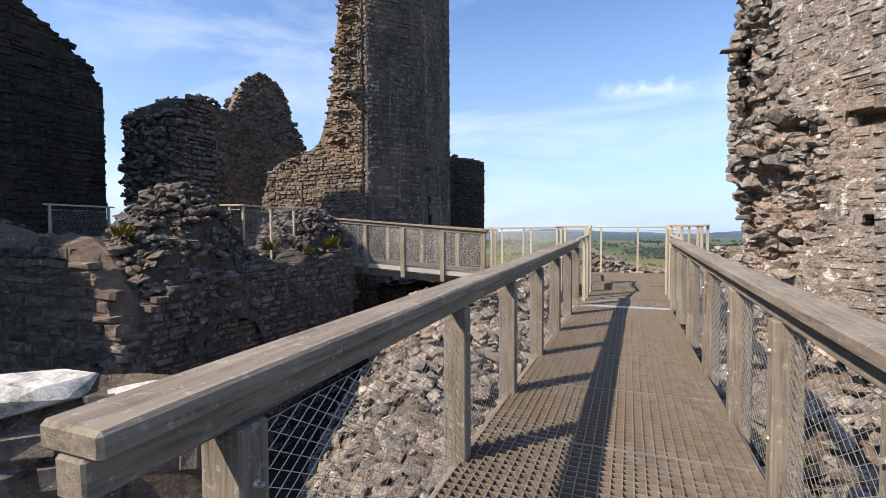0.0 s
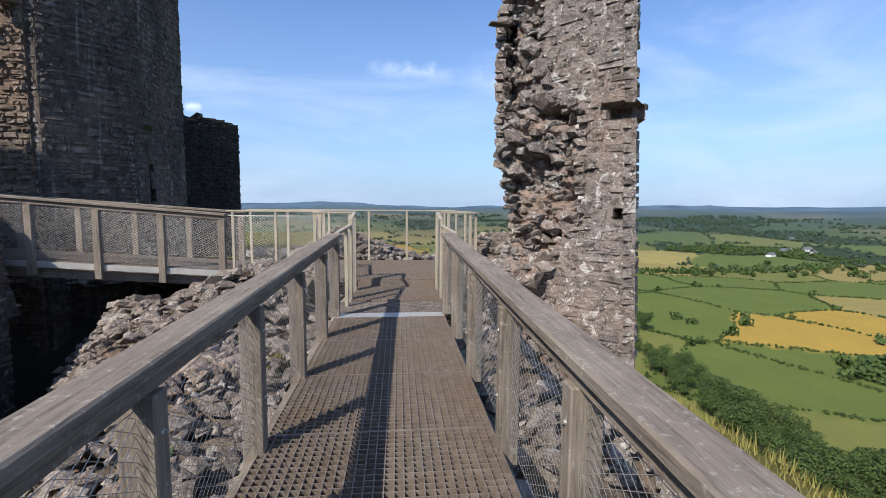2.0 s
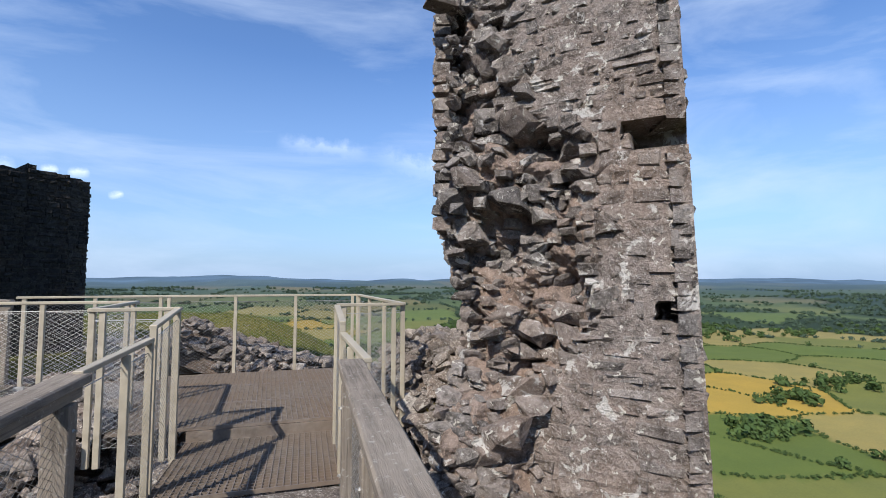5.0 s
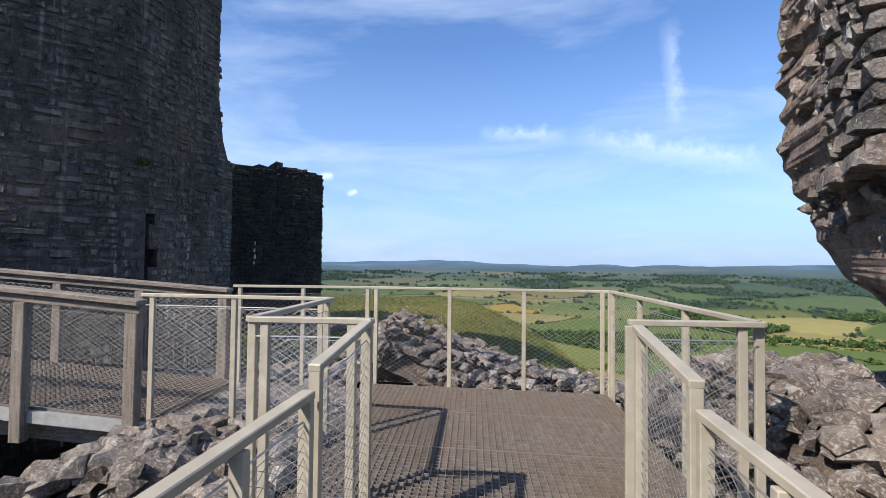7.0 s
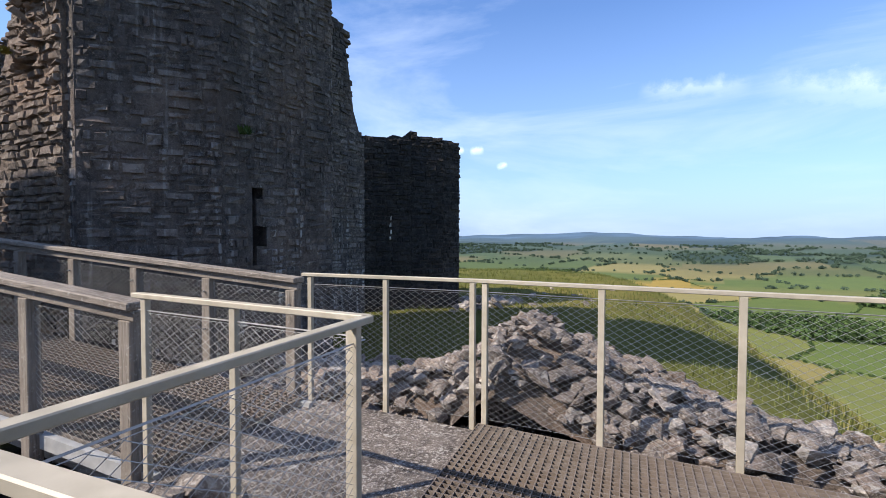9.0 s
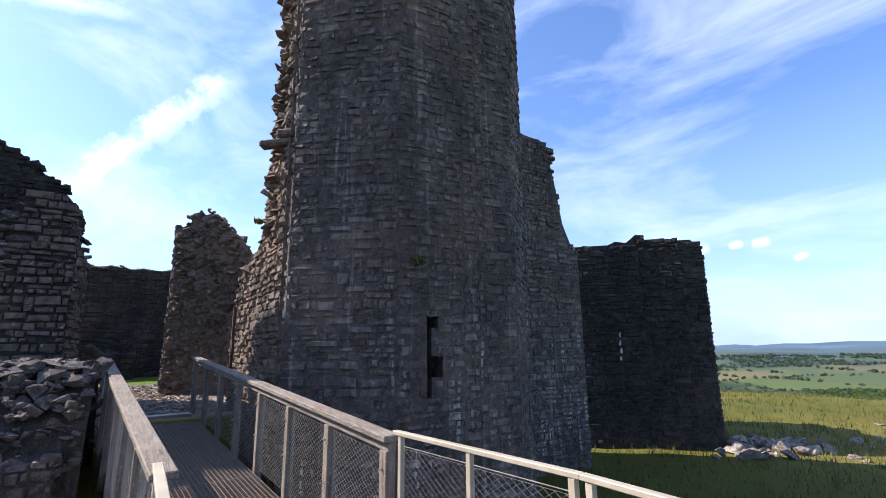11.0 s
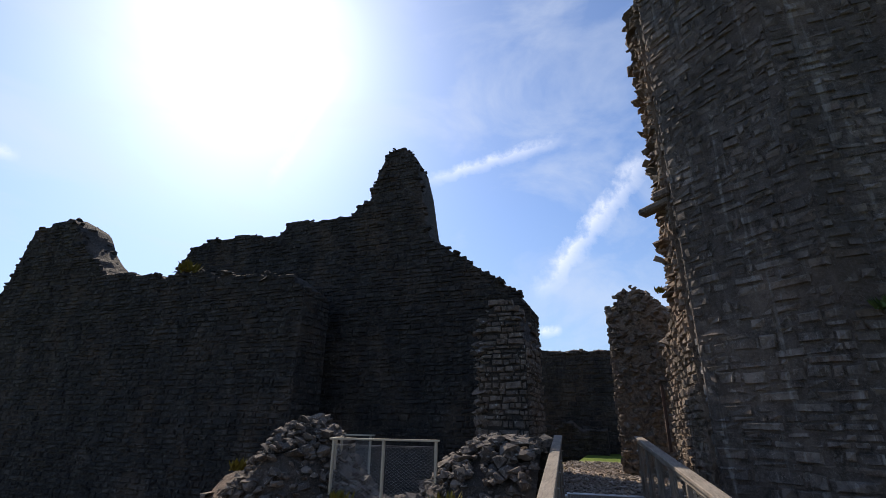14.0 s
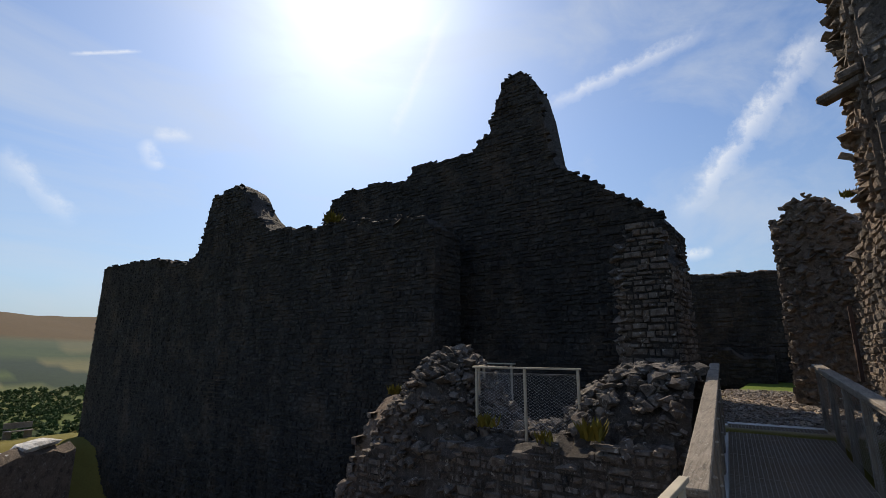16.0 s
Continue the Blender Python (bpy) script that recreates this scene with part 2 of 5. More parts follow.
rail_steel = metal_material("cream_weathered_steel", ((0.36, 0.32, 0.24), (0.47, 0.42, 0.33), (0.30, 0.27, 0.21)), 0.15, 0.55)
wire_steel = metal_material("stainless_wire", ((0.36, 0.35, 0.33), (0.5, 0.49, 0.46), (0.3, 0.29, 0.27)), 0.7, 0.45)
grate_steel = metal_material("galvanised_grating", ((0.155, 0.128, 0.105), (0.26, 0.222, 0.185), (0.20, 0.148, 0.108)), 0.3, 0.55)
plate_steel = metal_material("zinc_plate", ((0.38, 0.38, 0.37), (0.5, 0.5, 0.48), (0.33, 0.33, 0.32)), 0.4, 0.5)
iron = metal_material("rusty_iron", ((0.06, 0.035, 0.025), (0.11, 0.05, 0.03), (0.05, 0.04, 0.035)), 0.3, 0.8)


def ground_build(t, bsdf):
    a = t.nodes.new("ShaderNodeAttribute")
    a.attribute_name = "land_with_haze"
    n1 = noise_of(t, 0.9, 6, 0.65)
    n2 = noise_of(t, 0.045, 5, 0.6)
    n3 = noise_of(t, 11.0, 4, 0.7)
    col = mixc(t, ramp(t, ((0.3, 0.0), (0.75, 0.55)), n1).outputs["Color"], a.outputs["Color"], mixc(t, 1.0, a.outputs["Color"], (0.62, 0.60, 0.5), "MULTIPLY"))
    col = mixc(t, ramp(t, ((0.4, 0.0), (0.8, 0.5)), n2).outputs["Color"], col, mixc(t, 1.0, a.outputs["Color"], (1.35, 1.22, 1.0), "MULTIPLY"))
    col = mixc(t, ramp(t, ((0.35, 0.0), (0.75, 0.5)), n3).outputs["Color"], col, mixc(t, 1.0, a.outputs["Color"], (0.5, 0.52, 0.45), "MULTIPLY"))
    t.links.new(col, bsdf.inputs["Base Color"])
    bsdf.inputs["Roughness"].default_value = 0.95
    bsdf.inputs["Specular IOR Level"].default_value = 0.1
    bump(t, bsdf, maths(t, "ADD", n1, n3), 0.8, 0.06)


ground_mat = material("turf_and_hazed_fields", ground_build)


def leaf_material(name, c0, c1):
    def build(t, bsdf):
        isl = t.nodes.new("ShaderNodeNewGeometry").outputs["Random Per Island"]
        big = noise_of(t, 0.12, 3)
        col = mixc(t, big, ramp(t, ((0.0, c0), (1.0, c1)), isl).outputs["Color"], c0)
        t.links.new(col, bsdf.inputs["Base Color"])
        bsdf.inputs["Roughness"].default_value = 0.8
        bsdf.inputs["Specular IOR Level"].default_value = 0.15
    return material(name, build)


leaf = leaf_material("broadleaf_foliage", (0.036, 0.064, 0.02), (0.09, 0.135, 0.038))
# bluer, flatter copy of the foliage; distance haze is mixed into its colour
far_leaf = leaf_material("hazed_far_woodland", (0.046, 0.074, 0.05), (0.07, 0.104, 0.062))
weed = leaf_material("yellow_weed", (0.16, 0.125, 0.02), (0.07, 0.085, 0.025))
bark = stone_material("bark", ((0.05, 0.04, 0.03), (0.09, 0.07, 0.05)), 0.1, 0.0)

# ---- mesh helpers ----
rng = np.random.default_rng(7)


def part(name, bm, mat, parent=None, label=""):
    me = bpy.data.meshes.new(name)
    bm.to_mesh(me)
    bm.free()
    me.materials.append(mat)
    ob = new(name, me)
    ob.parent = parent
    return tagged(ob, label)


def mesh_part(name, verts, faces, mat, parent=None, label=""):
    me = bpy.data.meshes.new(name)
    me.from_pydata([tuple(v) for v in verts], [], faces)
    me.materials.append(mat)
    ob = new(name, me)
    ob.parent = parent
    return tagged(ob, label)


def thing(name, label, category, group="", kind="", at=(0, 0, 0)):
    ob = new(name)
    ob.location = at
    return tagged(ob, label, category, group, kind)


def beam(bm, a, b, w, h, up=(0, 0, 1), bev=0.0):
    """A rectangular bar from a to b, w across and h along up."""
    a, b = Vector(a), Vector(b)
    d = b - a
    x = d.normalized()
    z = Vector(up)
    if abs(x.dot(z)) > 0.95:
        z = Vector((0, 1, 0))
    y = z.cross(x).normalized()
    z = x.cross(y)
    m = Matrix((x * d.length, y * w, z * h)).transposed().to_4x4()
    m.translation = (a + b) / 2
    made = bmesh.ops.create_cube(bm, size=1.0, matrix=m)
    if bev:
        edges = list({e for v in made["verts"] for e in v.link_edges})
        bmesh.ops.bevel(bm, geom=edges, offset=bev, segments=1, affect="EDGES")


def wire_lines(segments, r):
    """Three-sided thin wires along the segments."""
    verts, faces = [], []
    for a, b in segments:
        d = (b - a).normalized()
        s = d.cross(Vector((0.31, 0.2, 0.93))).normalized()
        q = d.cross(s)
        k = len(verts)
        for p in (a, b):
            for i in range(3):
                c, n = math.cos(i * 2.094), math.sin(i * 2.094)
                verts.append(p + (s * c + q * n) * r)
        for i in range(3):
            j = (i + 1) % 3
            faces.append((k + i, k + j, k + 3 + j, k + 3 + i))
    return verts, faces


def net(a, b, za0, za1, zb0, zb1, cw=0.075, ch=0.046):
    """Diamond netting between two uprights at a and b (x, y), from za0/zb0 up to za1/zb1."""
    a, b = Vector((*a, 0)), Vector((*b, 0))
    length = (b - a).length
    height = ((za1 - za0) + (zb1 - zb0)) / 2
    segs = []

    def at(s, h):
        f = s / length
        return a.lerp(b, f) + Vector((0, 0, (za0 + (zb0 - za0) * f) + h * ((za1 - za0) + ((zb1 - zb0) - (za1 - za0)) * f) / height))
    slope = ch / cw
    for sign in (1, -1):
        c = -length * slope if sign > 0 else 0.0
        end = height if sign > 0 else height + length * slope
        while c < end:
            s0, s1 = 0.0, length
            for lim in (0.0, height):
                s = (lim - c) / (sign * slope)
                if (sign > 0) == (lim == 0.0):
                    s0 = max(s0, s)
                else:
                    s1 = min(s1, s)
            if s1 - s0 > 0.01:
                segs.append((at(s0, c + sign * slope * s0), at(s1, c + sign * slope * s1)))
            c += ch * 1.0 * 2 / 2
    segs += [(at(0.0, 0.0), at(length, 0.0)), (at(0.0, height), at(length, height))]
    return wire_lines(segs, 0.0014)


# ---- masonry ----
def stone_mesh(seed):
    """A roughly squared unit stone, x along, z up, proud along -y, with a chipped front."""
    r = np.random.default_rng(seed)
    v, f = [], []
    for (y, k) in ((0.5, 1.0), (-0.28, 0.97), (-0.5, 0.76)):
        for x, z in ((-0.5, -0.5), (0.5, -0.5), (0.5, 0.5), (-0.5, 0.5)):
            j = r.uniform(-0.11, 0.11, 3) * (0.45, 0.8, 0.65) if y < 0.4 else (0, 0, 0)
            v.append((x * k + j[0], y + j[1] * 1.6, z * k + j[2]))
    for k in (0, 4):
        for i in range(4):
            f.append((k + i, k + (i + 1) % 4, k + 4 + (i + 1) % 4, k + 4 + i))
    f.append((8, 9, 10, 11))
    return np.array(v), f


def rock_mesh(seed, flat=0.65, corners=13, rough=0.0):
    """An angular broken rock of about unit size: the hull of scattered corners, flatter than wide."""
    r = np.random.default_rng(seed)
    bm = bmesh.new()
    for _ in range(corners):
        d = r.normal(size=3)
        d /= np.abs(d).max() ** 0.65 * np.linalg.norm(d) ** 0.35
        bm.verts.new(Vector(d * r.uniform(0.40, 0.54)) * 0.98)
    made = bmesh.ops.convex_hull(bm, input=bm.verts)
    bmesh.ops.delete(bm, geom=list({v for v in made["geom_interior"] + made["geom_unused"] if isinstance(v, bmesh.types.BMVert)}), context="VERTS")
    bmesh.ops.recalc_face_normals(bm, faces=bm.faces)
    if rough:
        bmesh.ops.subdivide_edges(bm, edges=bm.edges[:], cuts=1, use_grid_fill=True)
        for v in bm.verts:
            v.co += v.co.normalized() * rough * (noise.noise(v.co * 5 + Vector((seed, 0, 0))) + r.uniform(-0.5, 0.5))
        bmesh.ops.triangulate(bm, faces=bm.faces[:])
    bm.verts.index_update()
    vs = np.array([(v.co.x, v.co.y, v.co.z * flat) for v in bm.verts])
    fs = [tuple(v.index for v in f.verts) for f in bm.faces]
    bm.free()
    return vs, fs


STONES = [stone_mesh(i) for i in range(10)]
ROCKS = [rock_mesh(40 + i, 0.62 + 0.06 * (i % 5)) for i in range(10)]
RAGGED = [rock_mesh(140 + i, 0.52 + 0.07 * (i % 5), 16, 0.05) for i in range(10)]   # more corners for what is passed close by
SHARED = {}


def shared(kind, i, mat):
    key = (kind, i, mat.name)
    if key not in SHARED:
        me = bpy.data.meshes.new(kind)
        v, f = {"stone": STONES, "rock": ROCKS, "ragged_rock": RAGGED}[kind][i]
        me.from_pydata([tuple(p) for p in v], [], f)
        me.materials.append(mat)
        SHARED[key] = me
    return SHARED[key]


def emit(kind, placed, mat, parent, single=0, near=(0, 0, 0), rest_name=""):
    """placed: rows of (3x3 axes scaled, centre). The `single` nearest become objects, the rest one joined mesh."""
    if not placed:
        return
    lib = {"stone": STONES, "rock": ROCKS, "ragged_rock": RAGGED}[kind]
    c = np.array([p[1] for p in placed])
    order = np.argsort(((c - np.array(near)) ** 2).sum(1))
    for k in order[:single]:
        ax, ce = placed[k]
        ob = new(kind, shared(kind, int(k) % 10, mat))
        m = Matrix([list(r) for r in ax]).to_4x4()
        m.translation = Vector(ce)
        ob.parent = parent
        ob.matrix_basis = m
    vs, fs, off = [], [], 0
    for k in order[single:]:
        ax, ce = placed[k]
        v, f = lib[int(k) % 10]
        vs.append(v @ np.array(ax).T + np.array(ce))
        fs += [tuple(i + off for i in q) for q in f]
        off += len(v)
    if vs:
        ob = mesh_part(rest_name or (kind + "work"), np.concatenate(vs), fs, mat, parent)
        tagged(ob, kind="stuff")


def face_stones(p0, p1, zbot, top, course=0.13, length=0.30, proud=0.035, skip=0.02, batter=0.0):
    """Coursed stones on the face from p0 to p1 (x, y), which looks to the right of that way. top(s): height at s metres."""
    p0, p1 = np.array(p0, float), np.array(p1, float)
    L = np.linalg.norm(p1 - p0)
    u = (p1 - p0) / L
    n = np.array([u[1], -u[0]])
    rows, z = [], zbot
    zmax = max(top(s) for s in np.linspace(0, L, 40))
    while z < zmax:
        h = course * rng.uniform(0.65, 1.45)
        s = -rng.uniform(0, length)
        while s < L:
            w = length * rng.choice((0.35, 0.55, 0.8, 1.1, 1.6)) * rng.uniform(0.85, 1.15)
            a, b = max(s, 0.0), min(s + w, L)
            s += w
            if b - a < 0.05 or z + h * 0.6 > top((a + b) / 2) or rng.random() < skip:
                continue
            dep = 0.16
            out_by = proud * rng.uniform(0.2, 1.5) + batter * (zmax - z)
            cx = p0 + u * (a + b) / 2 + n * (out_by - dep / 2)
            tilt = rng.normal(0, 0.032)
            tall = h * rng.uniform(0.74, 1.04)
            ct, st = math.cos(tilt), math.sin(tilt)
            X = np.array([u[0] * ct, u[1] * ct, st]) * (b - a - 0.012)
            Z = np.array([-u[0] * st, -u[1] * st, ct]) * (tall - 0.014)
            Y = -np.array([n[0], n[1], 0]) * dep
            rows.append((np.stack([X, Y, Z], 1), (cx[0], cx[1], z + h / 2 + rng.uniform(-0.12, 0.12) * h)))
        z += h
    return rows


def rand_axes(size, flat=1.0):
    q = Euler(rng.uniform(-0.5, 0.5, 2).tolist() + [rng.uniform(0, 6.28)]).to_matrix()
    k = rng.uniform(0.7, 1.3, 3) * size
    k[2] *= flat
    return np.array(q) * k


def profile(points):
    xs, zs = [p[0] for p in points], [p[1] for p in points]
    return lambda s: float(np.interp(s, xs, zs))


def ruin_wall(name, label, a, b, thick, zbot, prof, mat, core_mat, faces="RLAB", course=0.14, length=0.32, proud=0.04, single=0, near=(0, 0, 0), caps=3.0, kind="structure", cap_size=0.28, batter=0.0):
    """A ruined wall whose right-hand face runs from a to b; its body lies to the left. prof: (metres along, height) rows."""
    a, b = np.array(a, float), np.array(b, float)
    L = np.linalg.norm(b - a)
    u = (b - a) / L
    n = np.array([u[1], -u[0]])
    top = profile(prof)
    wob = lambda s: top(s) + 0.16 * noise.noise(Vector((s * 1.7, a[0], a[1]))) + 0.07 * noise.noise(Vector((s * 6.1, a[1], 3)))
    ob = thing(name, label, "castle wall", kind=kind)
    k = max(2, int(L / 0.25))
    vs, fs = [], []
    for i in range(k + 1):
        s = L * i / k
        p = a + u * s
        q = p - n * thick
        z = wob(s) - 0.05
        vs += [(p[0] + n[0] * batter * (z - zbot), p[1] + n[1] * batter * (z - zbot), zbot), (p[0], p[1], z), (p[0] - n[0] * thick / 2, p[1] - n[1] * thick / 2, z + 0.12), (q[0], q[1], z), (q[0], q[1], zbot)]
    for i in range(k):
        o = i * 5
        for j in range(4):
            fs.append((o + j, o + 5 + j, o + 6 + j, o + 1 + j))
    fs += [(0, 1, 2, 3, 4), (k * 5 + 4, k * 5 + 3, k * 5 + 2, k * 5 + 1, k * 5)]
    mesh_part("core", vs, fs, core_mat, ob)
    rows = []
    ends = {"R": (a, b, wob), "B": (b, b - n * thick, lambda s: wob(L)), "L": (b - n * thick, a - n * thick, lambda s: wob(L - s)), "A": (a - n * thick, a, lambda s: wob(0))}
    rough = []
    for f in faces:
        p, q, fn = ends[f.upper()]
        if f.islower():
            p, q = np.array(p), np.array(q)
            flen = np.linalg.norm(q - p)
            fu = (q - p) / flen
            for _ in range(int(flen * (fn(flen / 2) - zbot) * 85)):
                s = rng.uniform(-0.05, flen + 0.05)
                z = rng.uniform(zbot, fn(s) + 0.1)
                cc = p + fu * s + np.array([fu[1], -fu[0]]) * rng.uniform(-0.10, 0.04)
                rough.append((rand_axes(rng.uniform(0.12, 0.30), 0.95), (cc[0], cc[1], z)))
            continue
        rows += face_stones(p, q, zbot, fn, course, length, proud, batter=batter if f == "R" else 0.0)
    emit("stone", rows, mat, ob, single, near)
    emit("rock", rough, mat, ob, 0, rest_name="broken_core")
    top_rocks = []
    for _ in range(int(L * thick * caps * 4)):
        s, w = rng.uniform(0, L), rng.uniform(-0.05, 1.05) * thick
        p = a + u * s - n * w
        top_rocks.append((rand_axes(cap_size * rng.uniform(0.5, 1.3), 0.8), (p[0], p[1], wob(s) + rng.uniform(-0.16, 0.04))))
    emit("rock", top_rocks, mat, ob, 0, rest_name="broken_top")
    return ob


def prism_tower(name, label, pts, zbot, tops, mat, core_mat, faces, course=0.15, length=0.34, single=0, near=(0, 0, 0), holes=(), proud=0.035):
    """A polygonal tower: pts counter-clockwise, tops: height at each corner, faces: which edges carry stones."""
    ob = thing(name, label, "castle tower", kind="structure")
    vs, fs, rows = [], [], []
    ring = []
    for i, p in enumerate(pts):
        q = pts[(i + 1) % len(pts)]
        a, b = np.array(p, float), np.array(q, float)
        L = np.linalg.norm(b - a)
        k = max(1, int(L / 0.3))
        cuts = sorted({j / k for j in range(k)} | {s / L for e, s0, s1, h0, h1 in holes if e == i for s in (s0, s1)})
        for f in cuts:
            z = tops[i] + (tops[(i + 1) % len(pts)] - tops[i]) * f + 0.28 * noise.noise(Vector((a[0] + f * L * 1.3, a[1] + f * 2, 1))) + 0.12 * noise.noise(Vector((f * L * 5, a[1], 8)))
            ring.append((a[0] + (b[0] - a[0]) * f, a[1] + (b[1] - a[1]) * f, z, i, f * L))
    m = len(ring)
    cx, cy = np.mean([r[0] for r in ring]), np.mean([r[1] for r in ring])
    for r in ring:
        vs += [(r[0], r[1], zbot), (r[0], r[1], r[2] - 0.05), (r[0] * 0.6 + cx * 0.4, r[1] * 0.6 + cy * 0.4, r[2] - 0.6)]
    for i in range(m):
        j = (i + 1) % m
        opened = sorted((h0, h1) for e, s0, s1, h0, h1 in holes if ring[i][3] == e and s0 - 1e-4 <= ring[i][4] < s1 - 1e-4)
        if opened:
            dx, dy = ring[j][0] - ring[i][0], ring[j][1] - ring[i][1]
            dl = math.hypot(dx, dy)
            inx, iny = -dy / dl * 0.6, dx / dl * 0.6
            low = zbot
            for h0, h1 in opened + [(None, None)]:
                n0 = len(vs)
                if h0 is None:
                    vs += [(ring[i][0], ring[i][1], low), (ring[j][0], ring[j][1], low)]
                    fs.append((n0, n0 + 1, 3 * j + 1, 3 * i + 1))
                    continue
                for (px, py) in ((ring[i][0], ring[i][1]), (ring[j][0], ring[j][1])):
                    vs += [(px, py, low), (px, py, h0), (px, py, h1), (px + inx, py + iny, h0), (px + inx, py + iny, h1)]
                a0, b0 = n0, n0 + 5
                fs += [(a0, b0, b0 + 1, a0 + 1), (a0 + 1, b0 + 1, b0 + 3, a0 + 3), (a0 + 2, a0 + 4, b0 + 4, b0 + 2), (a0 + 3, b0 + 3, b0 + 4, a0 + 4)]
                fs += [(a0 + 1, a0 + 3, a0 + 4, a0 + 2), (b0 + 1, b0 + 2, b0 + 4, b0 + 3)]
                low = h1
        else:
            fs.append((3 * i, 3 * j, 3 * j + 1, 3 * i + 1))
        fs += [(3 * i + 1, 3 * j + 1, 3 * j + 2, 3 * i + 2)]
    fs.append(tuple(3 * i + 2 for i in range(m)))
    mesh_part("core", vs, fs, core_mat, ob)
    for i in faces:
        own = [(r[4], r[2]) for r in ring if r[3] == i]
        nxt = (i + 1) % len(pts)
        L = np.linalg.norm(np.array(pts[nxt]) - np.array(pts[i]))
        own.append((L, own[-1][1]))
        made = face_stones(pts[i], pts[nxt], zbot, profile(own), course, length, proud)
        a, uu = np.array(pts[i]), (np.array(pts[nxt]) - np.array(pts[i])) / L
        for ax, ce in made:
            s = (np.array(ce[:2]) - a) @ uu
            half = np.linalg.norm(ax[:, 0]) / 2
            if any(e == i and s + half > s0 and s - half < s1 and h0 - 0.04 < ce[2] < h1 + 0.04 for e, s0, s1, h0, h1 in holes):
                continue
            rows.append((ax, ce))
    emit("stone", rows, mat, ob, single, near)
    caps = []
    for r in ring:
        for _ in range(2):
            caps.append((rand_axes(rng.uniform(0.10, 0.2), 0.7), (r[0] * 0.97 + cx * 0.03 + rng.normal(0, 0.08), r[1] * 0.97 + cy * 0.03 + rng.normal(0, 0.08), r[2] + rng.uniform(-0.34, -0.14))))
    emit("rock", caps, mat, ob, 0, rest_name="broken_top")
    return ob


def rubble(name, label, bounds, height, n, size, mat, core_mat, single=0, near=(0, 0, 0), step=0.14, keep=-9.0, category="rubble"):
    """A heap of broken stone over a rough bed: height(x, y) over bounds (x0, x1, y0, y1)."""
    x0, x1, y0, y1 = bounds
    ob = thing(name, label, category, kind="structure")
    nx, ny = int((x1 - x0) / step) + 1, int((y1 - y0) / step) + 1
    vs, fs = [], []
    for j in range(ny + 1):
        for i in range(nx + 1):
            x, y = x0 + (x1 - x0) * i / nx, y0 + (y1 - y0) * j / ny
            vs.append((x, y, height(x, y) + 0.10 * noise.noise(Vector((x * 2.3, y * 2.3, 5))) + 0.05 * noise.noise(Vector((x * 7, y * 7, 2))) - 0.12))
    for j in range(ny):
        for i in range(nx):
            k = j * (nx + 1) + i
            if max(vs[k][2], vs[k + nx + 2][2]) > keep:
                fs.append((k, k + 1, k + nx + 2, k + nx + 1))
    mesh_part("rubble_bed", vs, fs, core_mat, ob)
    rows = []
    while len(rows) < n:
        x, y = rng.uniform(x0, x1), rng.uniform(y0, y1)
        z = height(x, y)
        if z < keep:
            n -= 1
            continue
        s = size * rng.choice((0.45, 0.6, 0.8, 1.0, 1.5)) * rng.uniform(0.8, 1.2)
        rows.append((rand_axes(s, 0.85), (x, y, z + s * 0.05)))
    emit("rock", rows, mat, ob, single, near, "loose_rubble")
    return ob


def smooth(a, b, x):
    t = min(1.0, max(0.0, (x - a) / (b - a)))
    return t * t * (3 - 2 * t)


# ---- ground: castle hill, valley and distance, one sheet ----
def hill(x, y):
    r = math.hypot(x, y)
    x0 = 1.2 - 0.17 * min(max(y - 5, -20), 45)
    d = x - x0
    fall = 0.0 if d < 0 else min(0.05 * d * d, 1.25 + 0.72 * max(0, d - 5) if d > 5 else 9)
    north = max(0.0, y - 38)
    fall += 0.008 * north * north if north < 35 else 9.8 + 0.56 * (north - 35)
    south = max(0.0, -10 - y)
    fall += 0.12 * south if south < 30 else 3.6 + 0.4 * (south - 30)
    west = max(0.0, -45 - x)
    fall += 0.4 * west
    z = -0.4 - fall + 0.35 * noise.noise(Vector((x * 0.15, y * 0.15, 0))) + 0.10 * noise.noise(Vector((x * 0.7, y * 0.7, 4)))
    deep = -86 + 7 * noise.noise(Vector((x / 260, y / 260, 1))) + 3 * noise.noise(Vector((x / 90, y / 90, 6)))
    far = smooth(500, 3600, r)
    deep += far * 74 + 198 * smooth(900, 3000, -y - 0.2 * abs(x)) * (1 + 0.25 * noise.noise(Vector((x / 500, 7, 2)))) + smooth(1500, 4300, r) * (-4 + 62 * noise.noise(Vector((x / 1100, y / 1100, 2))) + 18 * noise.noise(Vector((x / 250, y / 250, 3))))
    if z < deep + 14:
        k = min(1.0, (deep + 14 - z) / 28)
        z = z * (1 - k) + deep * k if k < 1 else deep
    # courtyard, ditch
    if x < -8.6:
        z = max(z, z + (1.45 - z) * smooth(5.5, 7.5, y) * smooth(17.5, 14.5, y) * smooth(-40, -34, x))
    pit = smooth(-7.6, -6.8, x) * smooth(0.4, -0.8, x) * smooth(10.4, 9.6, y) * smooth(-9, -5, y) * (1 - smooth(7.4, 8.6, y) * smooth(-3.4, -2.6, x))
    z = z * (1 - pit) - 2.5 * pit
    fosse = smooth(-11.3, -10.9, x) * smooth(-2.5, -4.5, x) * smooth(2.3, 1.3, y) * smooth(-25, -21, y)
    return z * (1 - fosse) - 6.0 * fosse


